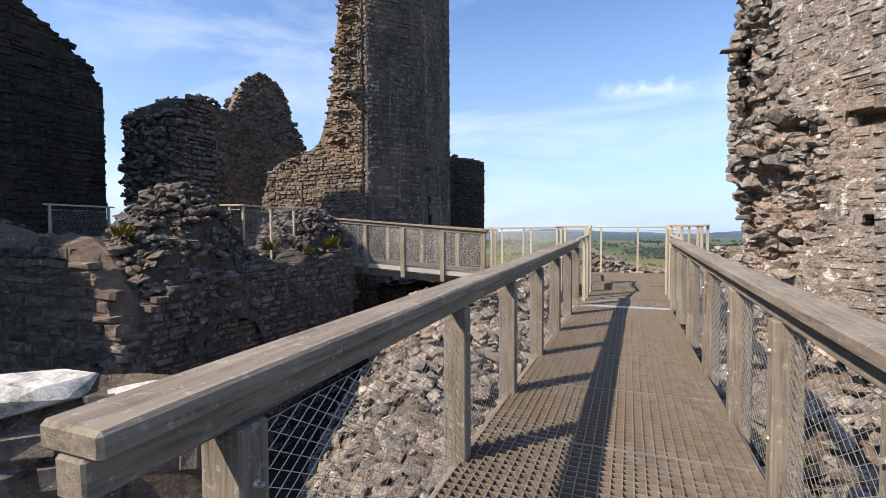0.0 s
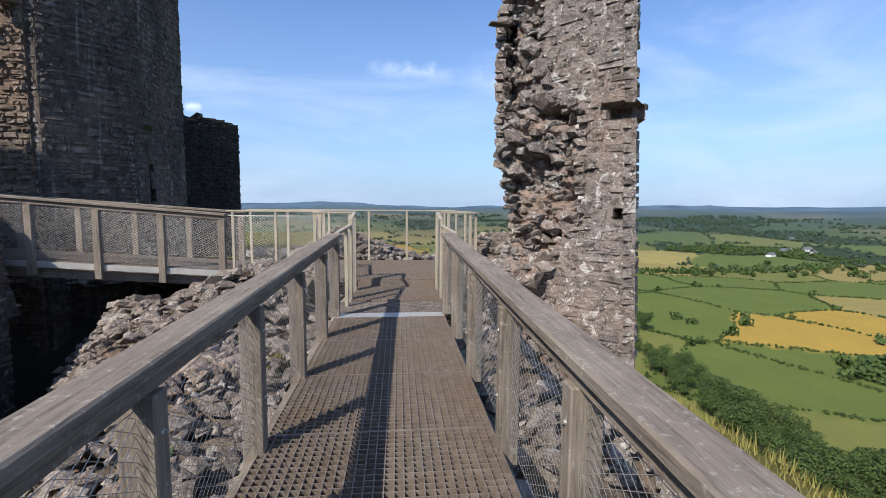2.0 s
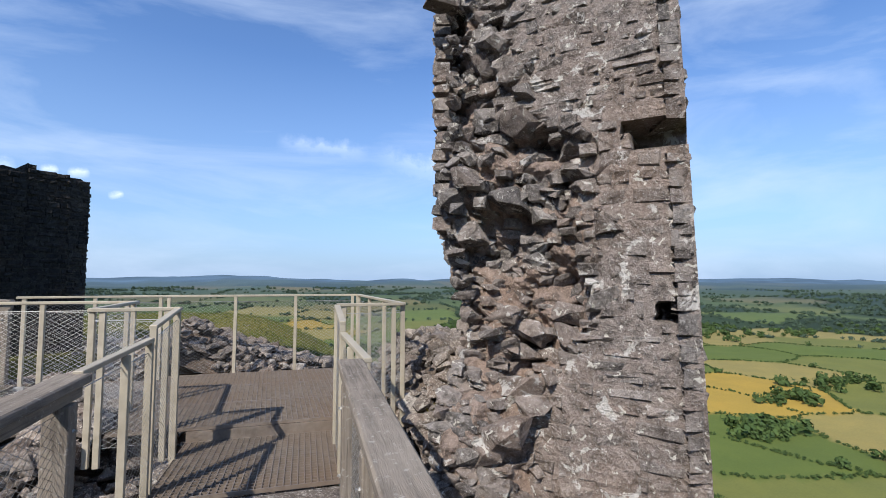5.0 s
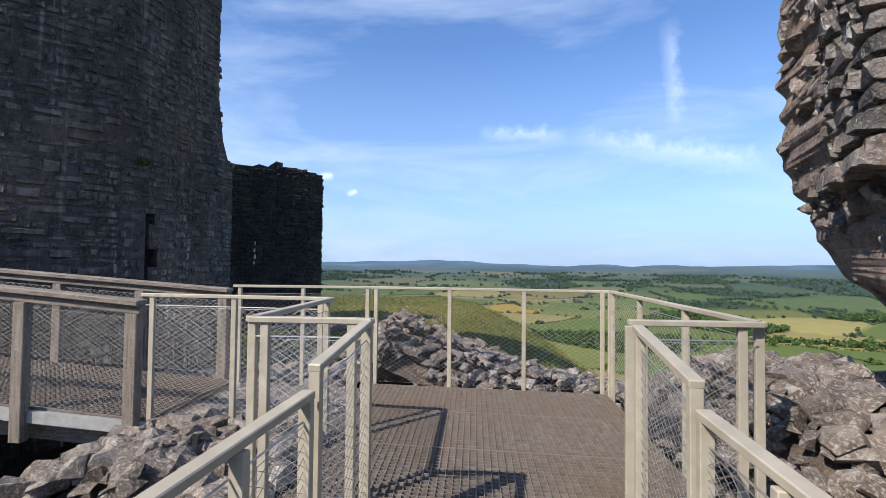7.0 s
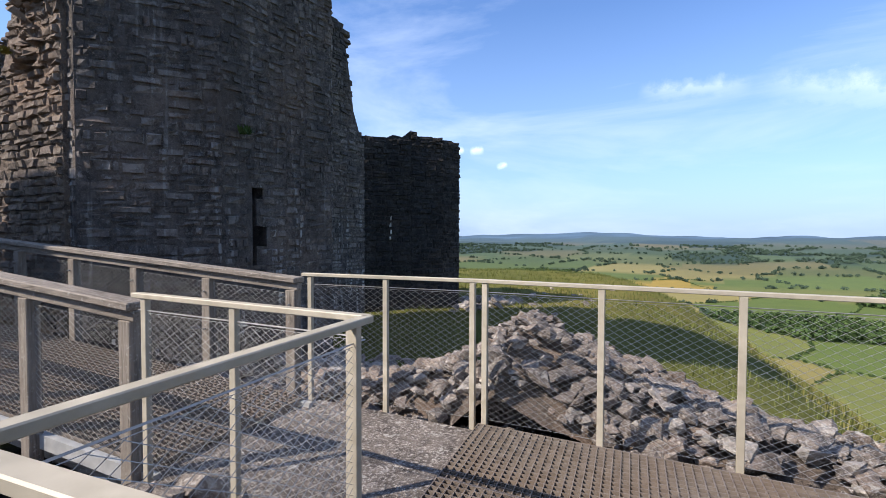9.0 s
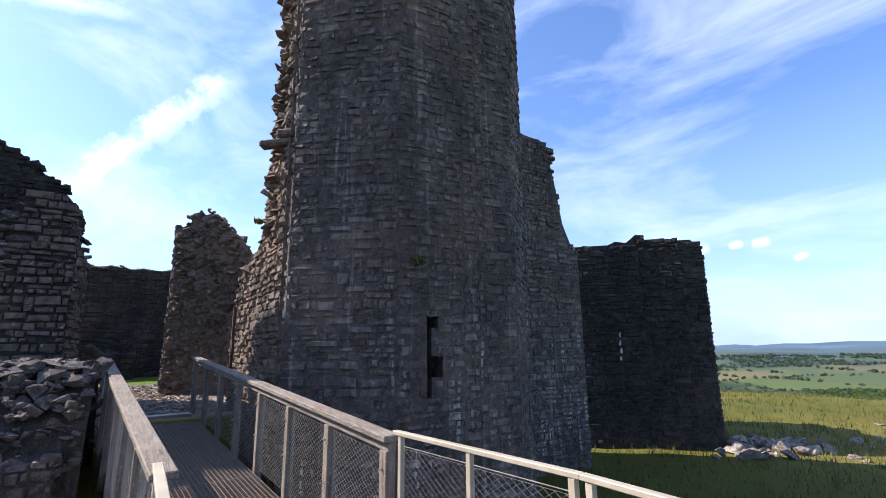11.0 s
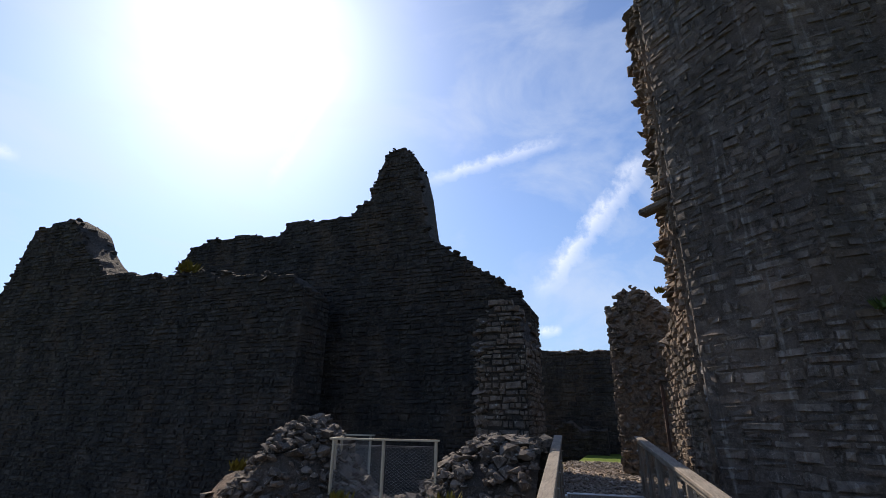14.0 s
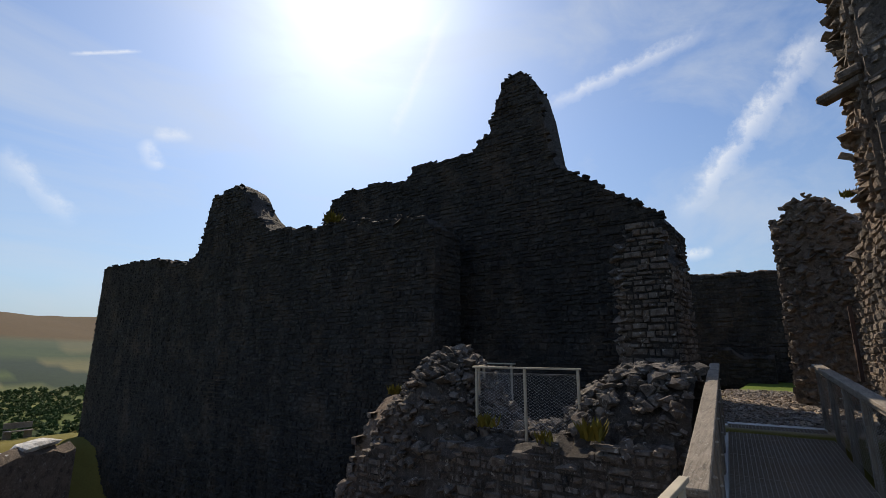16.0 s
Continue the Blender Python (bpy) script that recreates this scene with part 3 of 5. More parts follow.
FIELDS = (  # x, y, kind of the fields that lie below the hill
    (282, 277, "wheat"), (345, 290, "wheat"), (205, 350, "meadow"), (328, 396, "meadow"), (206, 204, "meadow"), (190, 155, "pasture"), (257, 225, "meadow"),
    (365, 509, "meadow"), (459, 557, "pasture"), (290, 520, "meadow"), (604, 537, "hay"), (660, 470, "pasture"), (420, 330, "hay"),
    (120, 300, "pasture"), (480, 430, "meadow"), (370, 640, "hay"), (150, 450, "meadow"), (520, 330, "pasture"), (600, 420, "meadow"), (240, 640, "meadow"),
    (130, 560, "wood"), (330, 180, "hay"), (420, 240, "pasture"), (300, 110, "meadow"), (560, 680, "meadow"), (-60, 600, "hay"), (-160, 560, "pasture"),
    (-40, 420, "hay"), (40, 480, "pasture"), (-120, 700, "wheat"), (30, 760, "hay"), (120, 680, "meadow"), (-200, 820, "pasture"), (-20, 900, "wheat"), (150, 860, "pasture"), (-90, 1000, "meadow"), (60, 1080, "hay"))
COLOURS = {"wheat": (0.34, 0.24, 0.055), "hay": (0.25, 0.215, 0.08), "meadow": (0.105, 0.142, 0.038), "pasture": (0.15, 0.165, 0.05), "wood": (0.03, 0.05, 0.02)}
frng = np.random.default_rng(21)
seeds = [(x, y, COLOURS[c]) for x, y, c in FIELDS]
while len(seeds) < 700:
    r, a = frng.uniform(120, 3200), frng.uniform(0, 6.283)
    p = (r * math.cos(a), r * math.sin(a))
    if min((p[0] - s[0]) ** 2 + (p[1] - s[1]) ** 2 for s in seeds) > (70 + r * 0.022) ** 2:
        kind_of = frng.choice(["meadow", "pasture", "hay", "wheat", "wood"], p=[0.27, 0.17, 0.13, 0.05, 0.38])
        tint = frng.uniform(0.8, 1.2)
        seeds.append((*p, tuple(c * tint for c in COLOURS[kind_of])))
seed_xy = np.array([(s[0], s[1]) for s in seeds])
seed_col = np.array([s[2] for s in seeds])


def fields_at(x, y):
    """The field's colour, how far it is to the next field, and whether it is a wood."""
    wx, wy = x + 14 * noise.noise(Vector((x / 70, y / 70, 9))), y + 14 * noise.noise(Vector((x / 70, y / 70, 19)))
    d = np.hypot(seed_xy[:, 0] - wx, (seed_xy[:, 1] - wy))
    i, j = np.argpartition(d, 1)[:2]
    if d[j] < d[i]:
        i, j = j, i
    return seed_col[i], d[j] - d[i], seed_col[i][1] < 0.065


def axis(parts):
    out_axis = []
    for a, b, st in parts:
        out_axis += list(np.arange(a, b, st))
    return out_axis


grow = [900 * 1.07 ** i for i in range(1, 26) if 900 * 1.07 ** i < 4700]
xs = [-v for v in reversed(grow)] + axis(((-900, -300, 25), (-300, -60, 12), (-60, -16, 2.5), (-16, 9, 0.5), (9, 40, 1.5), (40, 470, 6), (470, 900, 16))) + grow
ys = [-v for v in reversed(grow)] + axis(((-900, -200, 30), (-200, -50, 10), (-50, -10, 2), (-10, 45, 0.8), (45, 90, 2.5), (90, 640, 6.5), (640, 900, 15))) + grow
gv, gf, gc = [], [], []
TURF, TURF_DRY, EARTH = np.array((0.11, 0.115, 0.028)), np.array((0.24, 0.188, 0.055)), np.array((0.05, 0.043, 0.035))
for y in ys:
    for x in xs:
        z = hill(x, y)
        gv.append((x, y, z))
        r = math.hypot(x, y)
        if z > -52 and r < 400:
            k = 0.5 + 0.8 * noise.noise(Vector((x * 0.08, y * 0.08, 11)))
            k -= 0.4 if y > 13 and x < 8 else 0.0
            c = TURF + (TURF_DRY - TURF) * min(1, max(0, k))
            if x < -9 and y > 6 and z > 1.0:
                c = (np.array((0.10, 0.15, 0.03)) if x < -19 else np.array((0.33, 0.27, 0.22)))
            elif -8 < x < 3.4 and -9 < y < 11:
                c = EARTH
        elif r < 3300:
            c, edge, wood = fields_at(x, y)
            # field colours fade to blue with distance: aerial haze mixed into the base colour
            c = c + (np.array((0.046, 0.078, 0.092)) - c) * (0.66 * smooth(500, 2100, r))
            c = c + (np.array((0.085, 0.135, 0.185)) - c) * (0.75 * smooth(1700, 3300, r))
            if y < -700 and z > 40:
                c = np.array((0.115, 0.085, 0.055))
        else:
            # the farthest hills get their haze as a blue base colour
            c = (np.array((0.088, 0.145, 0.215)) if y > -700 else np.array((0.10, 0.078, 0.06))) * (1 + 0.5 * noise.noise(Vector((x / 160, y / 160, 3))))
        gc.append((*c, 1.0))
W = len(xs)
for j in range(len(ys) - 1):
    for i in range(W - 1):
        k = j * W + i
        gf.append((k, k + 1, k + W + 1, k + W))
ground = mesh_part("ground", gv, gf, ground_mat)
layer = ground.data.color_attributes.new("land_with_haze", "FLOAT_COLOR", "POINT")
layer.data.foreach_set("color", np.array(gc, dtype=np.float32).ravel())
ground.data.polygons.foreach_set("use_smooth", np.ones(len(gf), dtype=bool))
tagged(ground, "grassy castle hill above a valley of green fields", "ground", kind="structure")

# ---- castle: towers and walls ----
tower = prism_tower("tower", "tall dark grey polygonal stone tower with broken top", [(-7.55, 10.4), (-6.74, 10.36), (-5.62, 11.7), (-5.57, 12.9), (-5.55, 13.2), (-5.54, 13.32), (-5.5, 14.0), (-6.6, 15.3), (-8.6, 15.3), (-8.2, 12.6)],
                    -2.5, [10.9, 11.3, 10.95, 10.45, 10.4, 11.05, 11.25, 10.6, 10.2, 10.0], tower_stone, tower_mortar, (0, 1, 2, 3, 4, 5, 6), course=0.125, length=0.27, single=300, near=(-6, 11, 3), holes=((2, 0.52, 0.60, 1.9, 3.12), (2, 0.60, 0.72, 2.95, 3.12), (2, 0.60, 0.80, 2.2, 2.52)), proud=0.018)
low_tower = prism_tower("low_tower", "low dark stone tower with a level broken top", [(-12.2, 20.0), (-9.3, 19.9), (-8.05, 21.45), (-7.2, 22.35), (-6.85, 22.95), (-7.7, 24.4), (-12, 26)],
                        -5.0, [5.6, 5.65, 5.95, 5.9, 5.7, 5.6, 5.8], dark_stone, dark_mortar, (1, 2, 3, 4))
# white stones stand in for light through the loop; no opening is cut
for k in range(4):
    v, f = rock_mesh(520 + k, 0.9, 14)
    mesh_part("loop_stone", v * np.array((0.07, 0.08, 0.2)) + np.array((-8.52 + 0.03 * (k % 2), 20.82, 2.25 + 0.24 * k)), f, lime, low_tower, "white stones standing in for light through a narrow loop")
ruin_wall("wall_shoulder", "dark broken wall stepping down beside the tower", (-8.1, 15.0), (-8.1, 18.7), 1.5, -3.5, [(0, 8.5), (2.2, 8.45), (2.8, 8.25), (2.87, 7.9), (2.92, 7.2), (3.05, 6.4), (3.25, 5.7), (3.7, 5.2)], tower_stone, tower_mortar, "RB", course=0.13, length=0.28, proud=0.026, caps=1.5, cap_size=0.16)
ruin_wall("wall_link", "sunlit brown stone wall with ragged top beside the tower", (-10.7, 10.25), (-6.9, 10.3), 0.9, -1.5, [(0, 2.9), (0.3, 3.9), (1.6, 4.5), (2.4, 4.8), (2.7, 6.0), (2.95, 7.4), (3.05, 8.8), (3.15, 10.0), (3.8, 10.2)], brown_stone, mortar, "RA", single=200, near=(-8, 10, 3), proud=0.04, course=0.105, length=0.24)
ruin_wall("wall_stub", "broken wall stub with rubble core", (-14.4, 9.3), (-13.35, 11.3), 0.95, 1.2, [(0, 5.9), (0.2, 6.35), (0.7, 6.6), (1.0, 6.35), (1.4, 5.9), (1.8, 5.4), (2.26, 4.6)], brown_stone, mortar, "rAb", course=0.14, cap_size=0.3)
ruin_wall("wall_jamb", "sunlit brown jamb of a broken arch", (-15.6, 9.25), (-14.42, 9.17), 0.7, 1.2, [(0, 5.8), (0.5, 6.1), (1.18, 6.2)], brown_stone, mortar, "RAB", course=0.14, cap_size=0.2)
ruin_wall("wall_far_gate", "tall ragged stump of the gatehouse", (-18.1, 13.06), (-15.1, 18.25), 1.6, 0.5, [(0, 7.2), (0.5, 7.7), (1.1, 8.2), (1.8, 7.8), (2.4, 7.6), (2.65, 8.3), (2.95, 9.15), (3.6, 9.6), (4.4, 9.45), (5.0, 8.85), (5.3, 7.6), (5.85, 6.5), (6.0, 6.1)], grey_stone, mortar, "rb", cap_size=0.4)
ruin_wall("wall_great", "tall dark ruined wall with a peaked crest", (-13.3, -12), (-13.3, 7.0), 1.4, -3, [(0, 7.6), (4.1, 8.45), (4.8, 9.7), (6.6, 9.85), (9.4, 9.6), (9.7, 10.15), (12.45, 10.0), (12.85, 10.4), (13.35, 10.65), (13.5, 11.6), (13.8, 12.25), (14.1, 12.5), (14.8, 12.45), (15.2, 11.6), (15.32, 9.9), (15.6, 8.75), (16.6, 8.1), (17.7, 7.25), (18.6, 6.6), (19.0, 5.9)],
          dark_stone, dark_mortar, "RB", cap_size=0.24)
ruin_wall("wall_pier", "broken pier of dark stone with a rounded top", (-9.6, 6.4), (-9.6, 7.45), 2.0, -2, [(0, 4.9), (0.4, 5.35), (0.75, 5.35), (0.95, 5.0), (1.05, 4.3)], grey_stone, dark_mortar, "RaB", course=0.12, length=0.24, proud=0.05, cap_size=0.24, caps=5.0)
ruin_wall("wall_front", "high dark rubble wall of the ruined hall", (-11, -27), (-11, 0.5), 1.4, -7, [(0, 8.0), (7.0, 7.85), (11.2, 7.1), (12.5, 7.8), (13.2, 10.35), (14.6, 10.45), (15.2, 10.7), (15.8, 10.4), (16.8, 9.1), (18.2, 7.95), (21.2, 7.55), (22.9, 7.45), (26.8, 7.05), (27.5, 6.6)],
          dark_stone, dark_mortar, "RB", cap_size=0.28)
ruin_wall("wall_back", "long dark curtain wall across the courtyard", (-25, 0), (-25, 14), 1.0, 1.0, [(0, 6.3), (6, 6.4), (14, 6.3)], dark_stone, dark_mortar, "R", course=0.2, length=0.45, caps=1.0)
ruin_wall("wall_low", "low ruined wall on the courtyard lawn", (-23.5, 6.2), (-23.5, 8.6), 0.7, 1.3, [(0, 2.5), (0.8, 2.9), (1.2, 2.4), (2.4, 2.5)], dark_stone, dark_mortar, "R", caps=2.0)
ruin_wall("wall_pit", "shaded ditch wall of squared grey stone", (-5.85, 2.3), (-5.75, 7.9), 1.0, -3, [(0, 0.2), (0.6, 1.0), (1.0, 1.15), (3.55, 1.4), (5.0, 1.6), (5.6, 1.6)], grey_stone, tower_mortar, "RaB", single=280, near=(-5.6, 5, 1), proud=0.03, course=0.10, length=0.19)
ruin_wall("wall_return", "shaded return of the ditch wall with a broken corner", (-10.5, 2.25), (-5.9, 2.35), 0.7, -6.2, [(0, 2.2), (2.2, 1.9), (3.6, 1.75), (4.3, 1.1), (4.6, 0.4)], grey_stone, mortar, "Rb", caps=3.0)
capped = ruin_wall("wall_capped", "low wall of grey stone capped with white lime", (-2.62, -1.32), (-1.4, -0.275), 0.26, -3.2, [(0, 1.16), (1.6, 1.16)], grey_stone, mortar, "RB", caps=0.0)
for seed, cx, cy, cz, lx, ly, lz in ((301, -2.12, -0.76, 1.235, 0.95, 0.34, 0.27), (305, -1.62, -0.37, 1.18, 0.36, 0.24, 0.16)):
    v, f = rock_mesh(seed, 0.6, 40)
    c, n = math.cos(0.711), math.sin(0.711)
    mesh_part("lime_slab", (v * np.array((lx, ly, lz))) @ np.array(((c, n, 0), (-n, c, 0), (0, 0, 1))) + np.array((cx, cy, cz)), f, lime, capped, "white lime capping")


def broken_pillar():
    ob = thing("broken_pillar", "tall broken end of a grey stone wall with exposed rubble core", "castle wall", kind="structure")
    A, B = Vector((3.54, 5.5, 0)), Vector((1.93, 7.05, 0))
    u = (B - A).normalized()
    n = Vector((-u.y, u.x, 0))
    if n.y > 0:
        n = -n
    L = (B - A).length
    split_at = profile(((0, 1.4), (1.4, 1.35), (1.9, 0.85), (3.3, 0.75), (3.7, 1.4), (8, 1.7)))
    away = Vector((0.35, 0.94, 0))

    def lean(z):
        return 0.035 * max(-1.5, z - 0.9)

    def dent(s, z):
        k = smooth(split_at(z) - 0.2, split_at(z) + 0.2, s + 0.18 * noise.noise(Vector((z * 1.6, 3, 1)))) 
        d = 0.26 + 0.36 * noise.noise(Vector((s * 1.6, z * 1.1, 4))) + 0.16 * noise.noise(Vector((s * 4.2, z * 4.2, 1))) + 0.08 * noise.noise(Vector((s * 10, z * 10, 7)))
        d += 0.25 * smooth(L - 0.35, L, s) - 0.62 * smooth(1.75, 0.95, z) * smooth(0.2, 1.0, s)
        if s < 0.45 and 3.28 < z < 3.50:
            return 0.4
        if 0.15 < s < 0.29 and 1.99 < z < 2.11:
            return 0.3
        return max(-0.5, d if d < 0 and z < 1.75 else max(0.0, d)) * k + (0.010 + 0.02 * k) * noise.noise(Vector((s * 8, z * 8, 2))) + (0.012 + 0.022 * k) * noise.noise(Vector((s * 17, z * 24, 5))) + (0.006 + 0.012 * k) * noise.noise(Vector((s * 38, z * 45, 6)))
    nz, ns, z0, z1 = 330, 80, -3.0, 8.0
    vs, fs = [], []
    for j in range(nz + 1):
        z = z0 + (z1 - z0) * j / nz
        trim = 0.12 * noise.noise(Vector((z * 2.0, 0, 3))) + 0.45 * smooth(4.8, 6.6, z) * 1.2 + 0.05 * noise.noise(Vector((z * 9, 5, 3))) + 0.22 * smooth(2.7, 1.5, z)
        back = 1.6
        for i in range(ns + 1):
            s = (L - trim) * i / ns
            p = A + u * (s + lean(z) * (1 - s / L)) - n * dent(s, z)
            vs.append((p.x, p.y, z))
        p = A + u * (L - trim + 0.05 - 0.75 * smooth(3.1, 1.3, z)) + away * back
        q = A + away * back + u * lean(z)
        vs += [(p.x, p.y, z), (q.x, q.y, z)]
    w = ns + 3
    for j in range(nz):
        for i in range(w):
            a, b = j * w + i, j * w + (i + 1) % w
            fs.append((a, a + w, b + w, b))
    fs.append(tuple(nz * w + i for i in range(w)))
    core = mesh_part("core", vs, fs, pillar_mortar, ob, "pinkish lime mortar core")
    core.data.materials.append(pillar_stone)
    for j in range(nz):
        edge = split_at(z0 + (z1 - z0) * j / nz) / L * ns
        for i in range(w):
            if i < edge or i > ns:
                core.data.polygons[j * w + i].material_index = 1
    fair = face_stones((B.x, B.y), (A.x, A.y), -3.0, lambda s: 8.0, 0.11, 0.22, 0.008)
    fair = [f for f in fair if (Vector(f[1]) - A).dot(u) < split_at(f[1][2]) + rng.normal(0, 0.06) and not (1.98 < f[1][2] < 2.12 and 0.08 < (Vector((*f[1][:2], 0)) - A).dot(u) < 0.36)]
    fair = [(ax, tuple(Vector(ce) - n * dent((Vector((ce[0], ce[1], 0)) - A).dot(u), ce[2]))) for ax, ce in fair]
    fair += face_stones((A.x, A.y), (A.x + away.x * 1.6, A.y + away.y * 1.6), -3.0, lambda s: 8.0, 0.13, 0.3, 0.015)
    fair = [(ax, tuple(Vector(ce) + u * lean(ce[2]))) for ax, ce in fair]
    side = B - u * 0.08
    fair += face_stones((side.x + away.x * 1.5, side.y + away.y * 1.5), (side.x + away.x * 0.15, side.y + away.y * 0.15), 2.75, lambda s: 5.2, 0.11, 0.2, 0.035, 0.08)
    fair = [f for f in fair if not (3.26 < f[1][2] < 3.52 and (Vector(f[1]) - Vector((A.x, A.y, 3.39))).length < 0.5)]
    emit("stone", fair, pillar_stone, ob, 280, (3.2, 5.8, 2.2))
    rows = []
    for _ in range(1000):
        z = rng.uniform(0.2, 7.9)
        s = rng.uniform(split_at(z) - 0.15, L - 0.05)
        s = min(s, L - 0.05 - 0.22 * smooth(2.7, 1.5, z))
        sz = rng.choice((0.07, 0.10, 0.14, 0.19, 0.27, 0.34), p=(0.2, 0.25, 0.22, 0.17, 0.11, 0.05)) * rng.uniform(0.85, 1.15)
        p = A + u * s - n * (dent(s, z) - rng.uniform(-0.3, 0.12) * sz)
        ang = math.atan2(u.y, u.x) + rng.normal(0, 0.5)
        m = np.array(Euler((rng.normal(0, 0.16), rng.normal(0, 0.16), ang)).to_matrix()) * np.array((sz * 1.2, sz * 1.0, sz * rng.uniform(0.8, 1.25)))
        rows.append((m, (p.x, p.y, z)))
    for _ in range(520):   # broken flank towards the platform
        z, f = rng.uniform(1.6, 7.6), rng.uniform(0.0, 1.0)
        gone = 0.54 * smooth(4.8, 6.6, z) + 0.22 * smooth(2.7, 1.5, z)
        p = A + u * (L - gone - 0.07 + (0.05 - 0.75 * smooth(3.1, 1.3, z)) * f - 0.2 * (1 - f)) + away * 1.6 * f
        rows.append((rand_axes(rng.choice((0.09, 0.12, 0.16, 0.21)), 1.0), (p.x, p.y, z)))
    blocks = []
    for _ in range(60):
        z = rng.uniform(0.2, 7.9)
        s = rng.uniform(split_at(z) - 0.05, L - 0.02)
        s = min(s, L - 0.05 - 0.22 * smooth(2.7, 1.5, z))
        p = A + u * s - n * (dent(s, z) - rng.uniform(-0.08, 0.04))
        w, hh = rng.uniform(0.10, 0.2), rng.uniform(0.06, 0.12)
        ang = math.atan2(-u.y, -u.x) + rng.normal(0, 0.35)
        m = np.array(Euler((rng.normal(0, 0.12), rng.normal(0, 0.14), ang)).to_matrix()) * np.array((w, 0.26, hh))
        blocks.append((m, (p.x, p.y, z)))
    emit("stone", blocks, pillar_stone, ob, 40, (2.3, 6.7, 2.4), "core_blocks")
    emit("ragged_rock", rows, pillar_stone, ob, 300, (2.3, 6.7, 2.4), "core_rubble")
    v, f = rock_mesh(911, 0.4, 18)
    slab = mesh_part("ledge_slab", v @ np.diag((0.36, 0.24, 0.2)) + np.array((2.02, 6.93, 4.83)), f, grey_stone, ob, "flat projecting slab")
    return ob


broken_pillar()

# ---- rubble ----


def bank(x, y):
    left = x - (-4.3 + 0.44 * max(0.0, 8.6 - y))
    top_l = 0.58 - 0.09 * max(0, 8.4 - y)
    top_l += 0.12 * smooth(7.9, 8.4, y) * smooth(-1.4, -0.8, x)
    right = 3.0 - 0.05 * (y - 4) - x
    z = top_l + 1.25 * min(0.0, left) + 1.0 * min(0.0, right)
    if x > 1.0:
        z = min(z, 0.30 - 0.07 * (7 - y)) + 0.25 * noise.noise(Vector((x, y, 2)))
    z += 0.18 * noise.noise(Vector((x * 0.9, y * 0.9, 8)))
    if y > 8.4 and x < -2.5:
        z -= 2.2 * (y - 8.4)
    return min(z, 0.62 if y < 5.6 else 0.72)


rubble("rubble_bank", "bank of grey broken stone below the footbridge", (-5.2, 4.2, -4.0, 10.7), bank, 10500, 0.17, pale_stone, mortar, 300, (-0.8, 4.5, 0.2), keep=-2.6)


def crest(x, y):
    return float(np.interp(x, (-2.6, -1.6, -0.92, -0.19, 0.56, 1.28, 2.04, 3.0), (0.75, 1.1, 1.62, 1.3, 1.02, 0.84, 0.74, 0.2))) - 0.75 * max(0.0, abs(y - 11.3) - 0.25)


rubble("rubble_crest", "ruined wall footing of loose grey stone behind the platform", (-3.2, 2.8, 10.5, 13.0), crest, 2000, 0.16, pale_stone, mortar, 260, (0, 11, 1), keep=-0.6)
rubble("rubble_heap", "heap of pale loose stones beside the platform", (1.9, 4.3, 6.9, 10.6), lambda x, y: 1.5 - 0.9 * max(0, abs(x - 2.75) - 0.5) - 0.55 * max(0, abs(y - 8.7) - 0.8), 1500, 0.17, pale_stone, mortar, 250, (2.4, 8.6, 1.4))


def mound_h(x, y):
    ridge = float(np.interp(y, (0.6, 1.6, 2.5, 3.1, 3.7, 4.2, 4.65, 4.9, 5.3, 6.2, 6.75, 7.2, 8.1), (0.2, 0.3, 1.3, 2.0, 2.6, 2.75, 2.45, 2.0, 1.5, 1.6, 2.2, 2.5, 2.45)))
    return ridge - 0.85 * max(0.0, abs(x + 6.9) - 0.25) - 3.0 * max(0.0, x + 6.12) - 8.0 * max(0.0, 2.75 - y)


rubble("rubble_mound", "mound of broken stones on top of the ditch wall", (-8.9, -5.7, 2.3, 8.1), mound_h, 4200, 0.155, grey_stone, tower_mortar, 300, (-6.3, 5, 2.2), keep=0.4)
rubble("rubble_corner", "pale loose stones heaped against the platform corner", (-3.3, -0.86, 6.7, 8.56), lambda x, y: 1.0 - 0.5 * max(0.0, -2.2 - x) - 0.45 * max(0.0, 7.6 - y) + 0.12 * noise.noise(Vector((x * 2, y * 2, 4))), 800, 0.17, pale_stone, mortar, 280, (-1.8, 8.0, 0.9), keep=0.2)
rubble("rubble_scree", "stony ground at the foot of the tower", (-6.5, 0.0, 10.4, 15.0), lambda x, y: 0.55 - 0.16 * (y - 10.4) + 0.2 * noise.noise(Vector((x, y, 3))), 900, 0.25, pale_stone, mortar, 200, (-2, 10.8, 0.6))


# ---- footbridges and platform ----
def timber_post(parent, x, y, z0, z1, w=0.115, d=0.085):
    bm = bmesh.new()
    beam(bm, (x, y, z0), (x, y, z1), w, d, bev=0.006)
    part("post", bm, timber_z, parent)


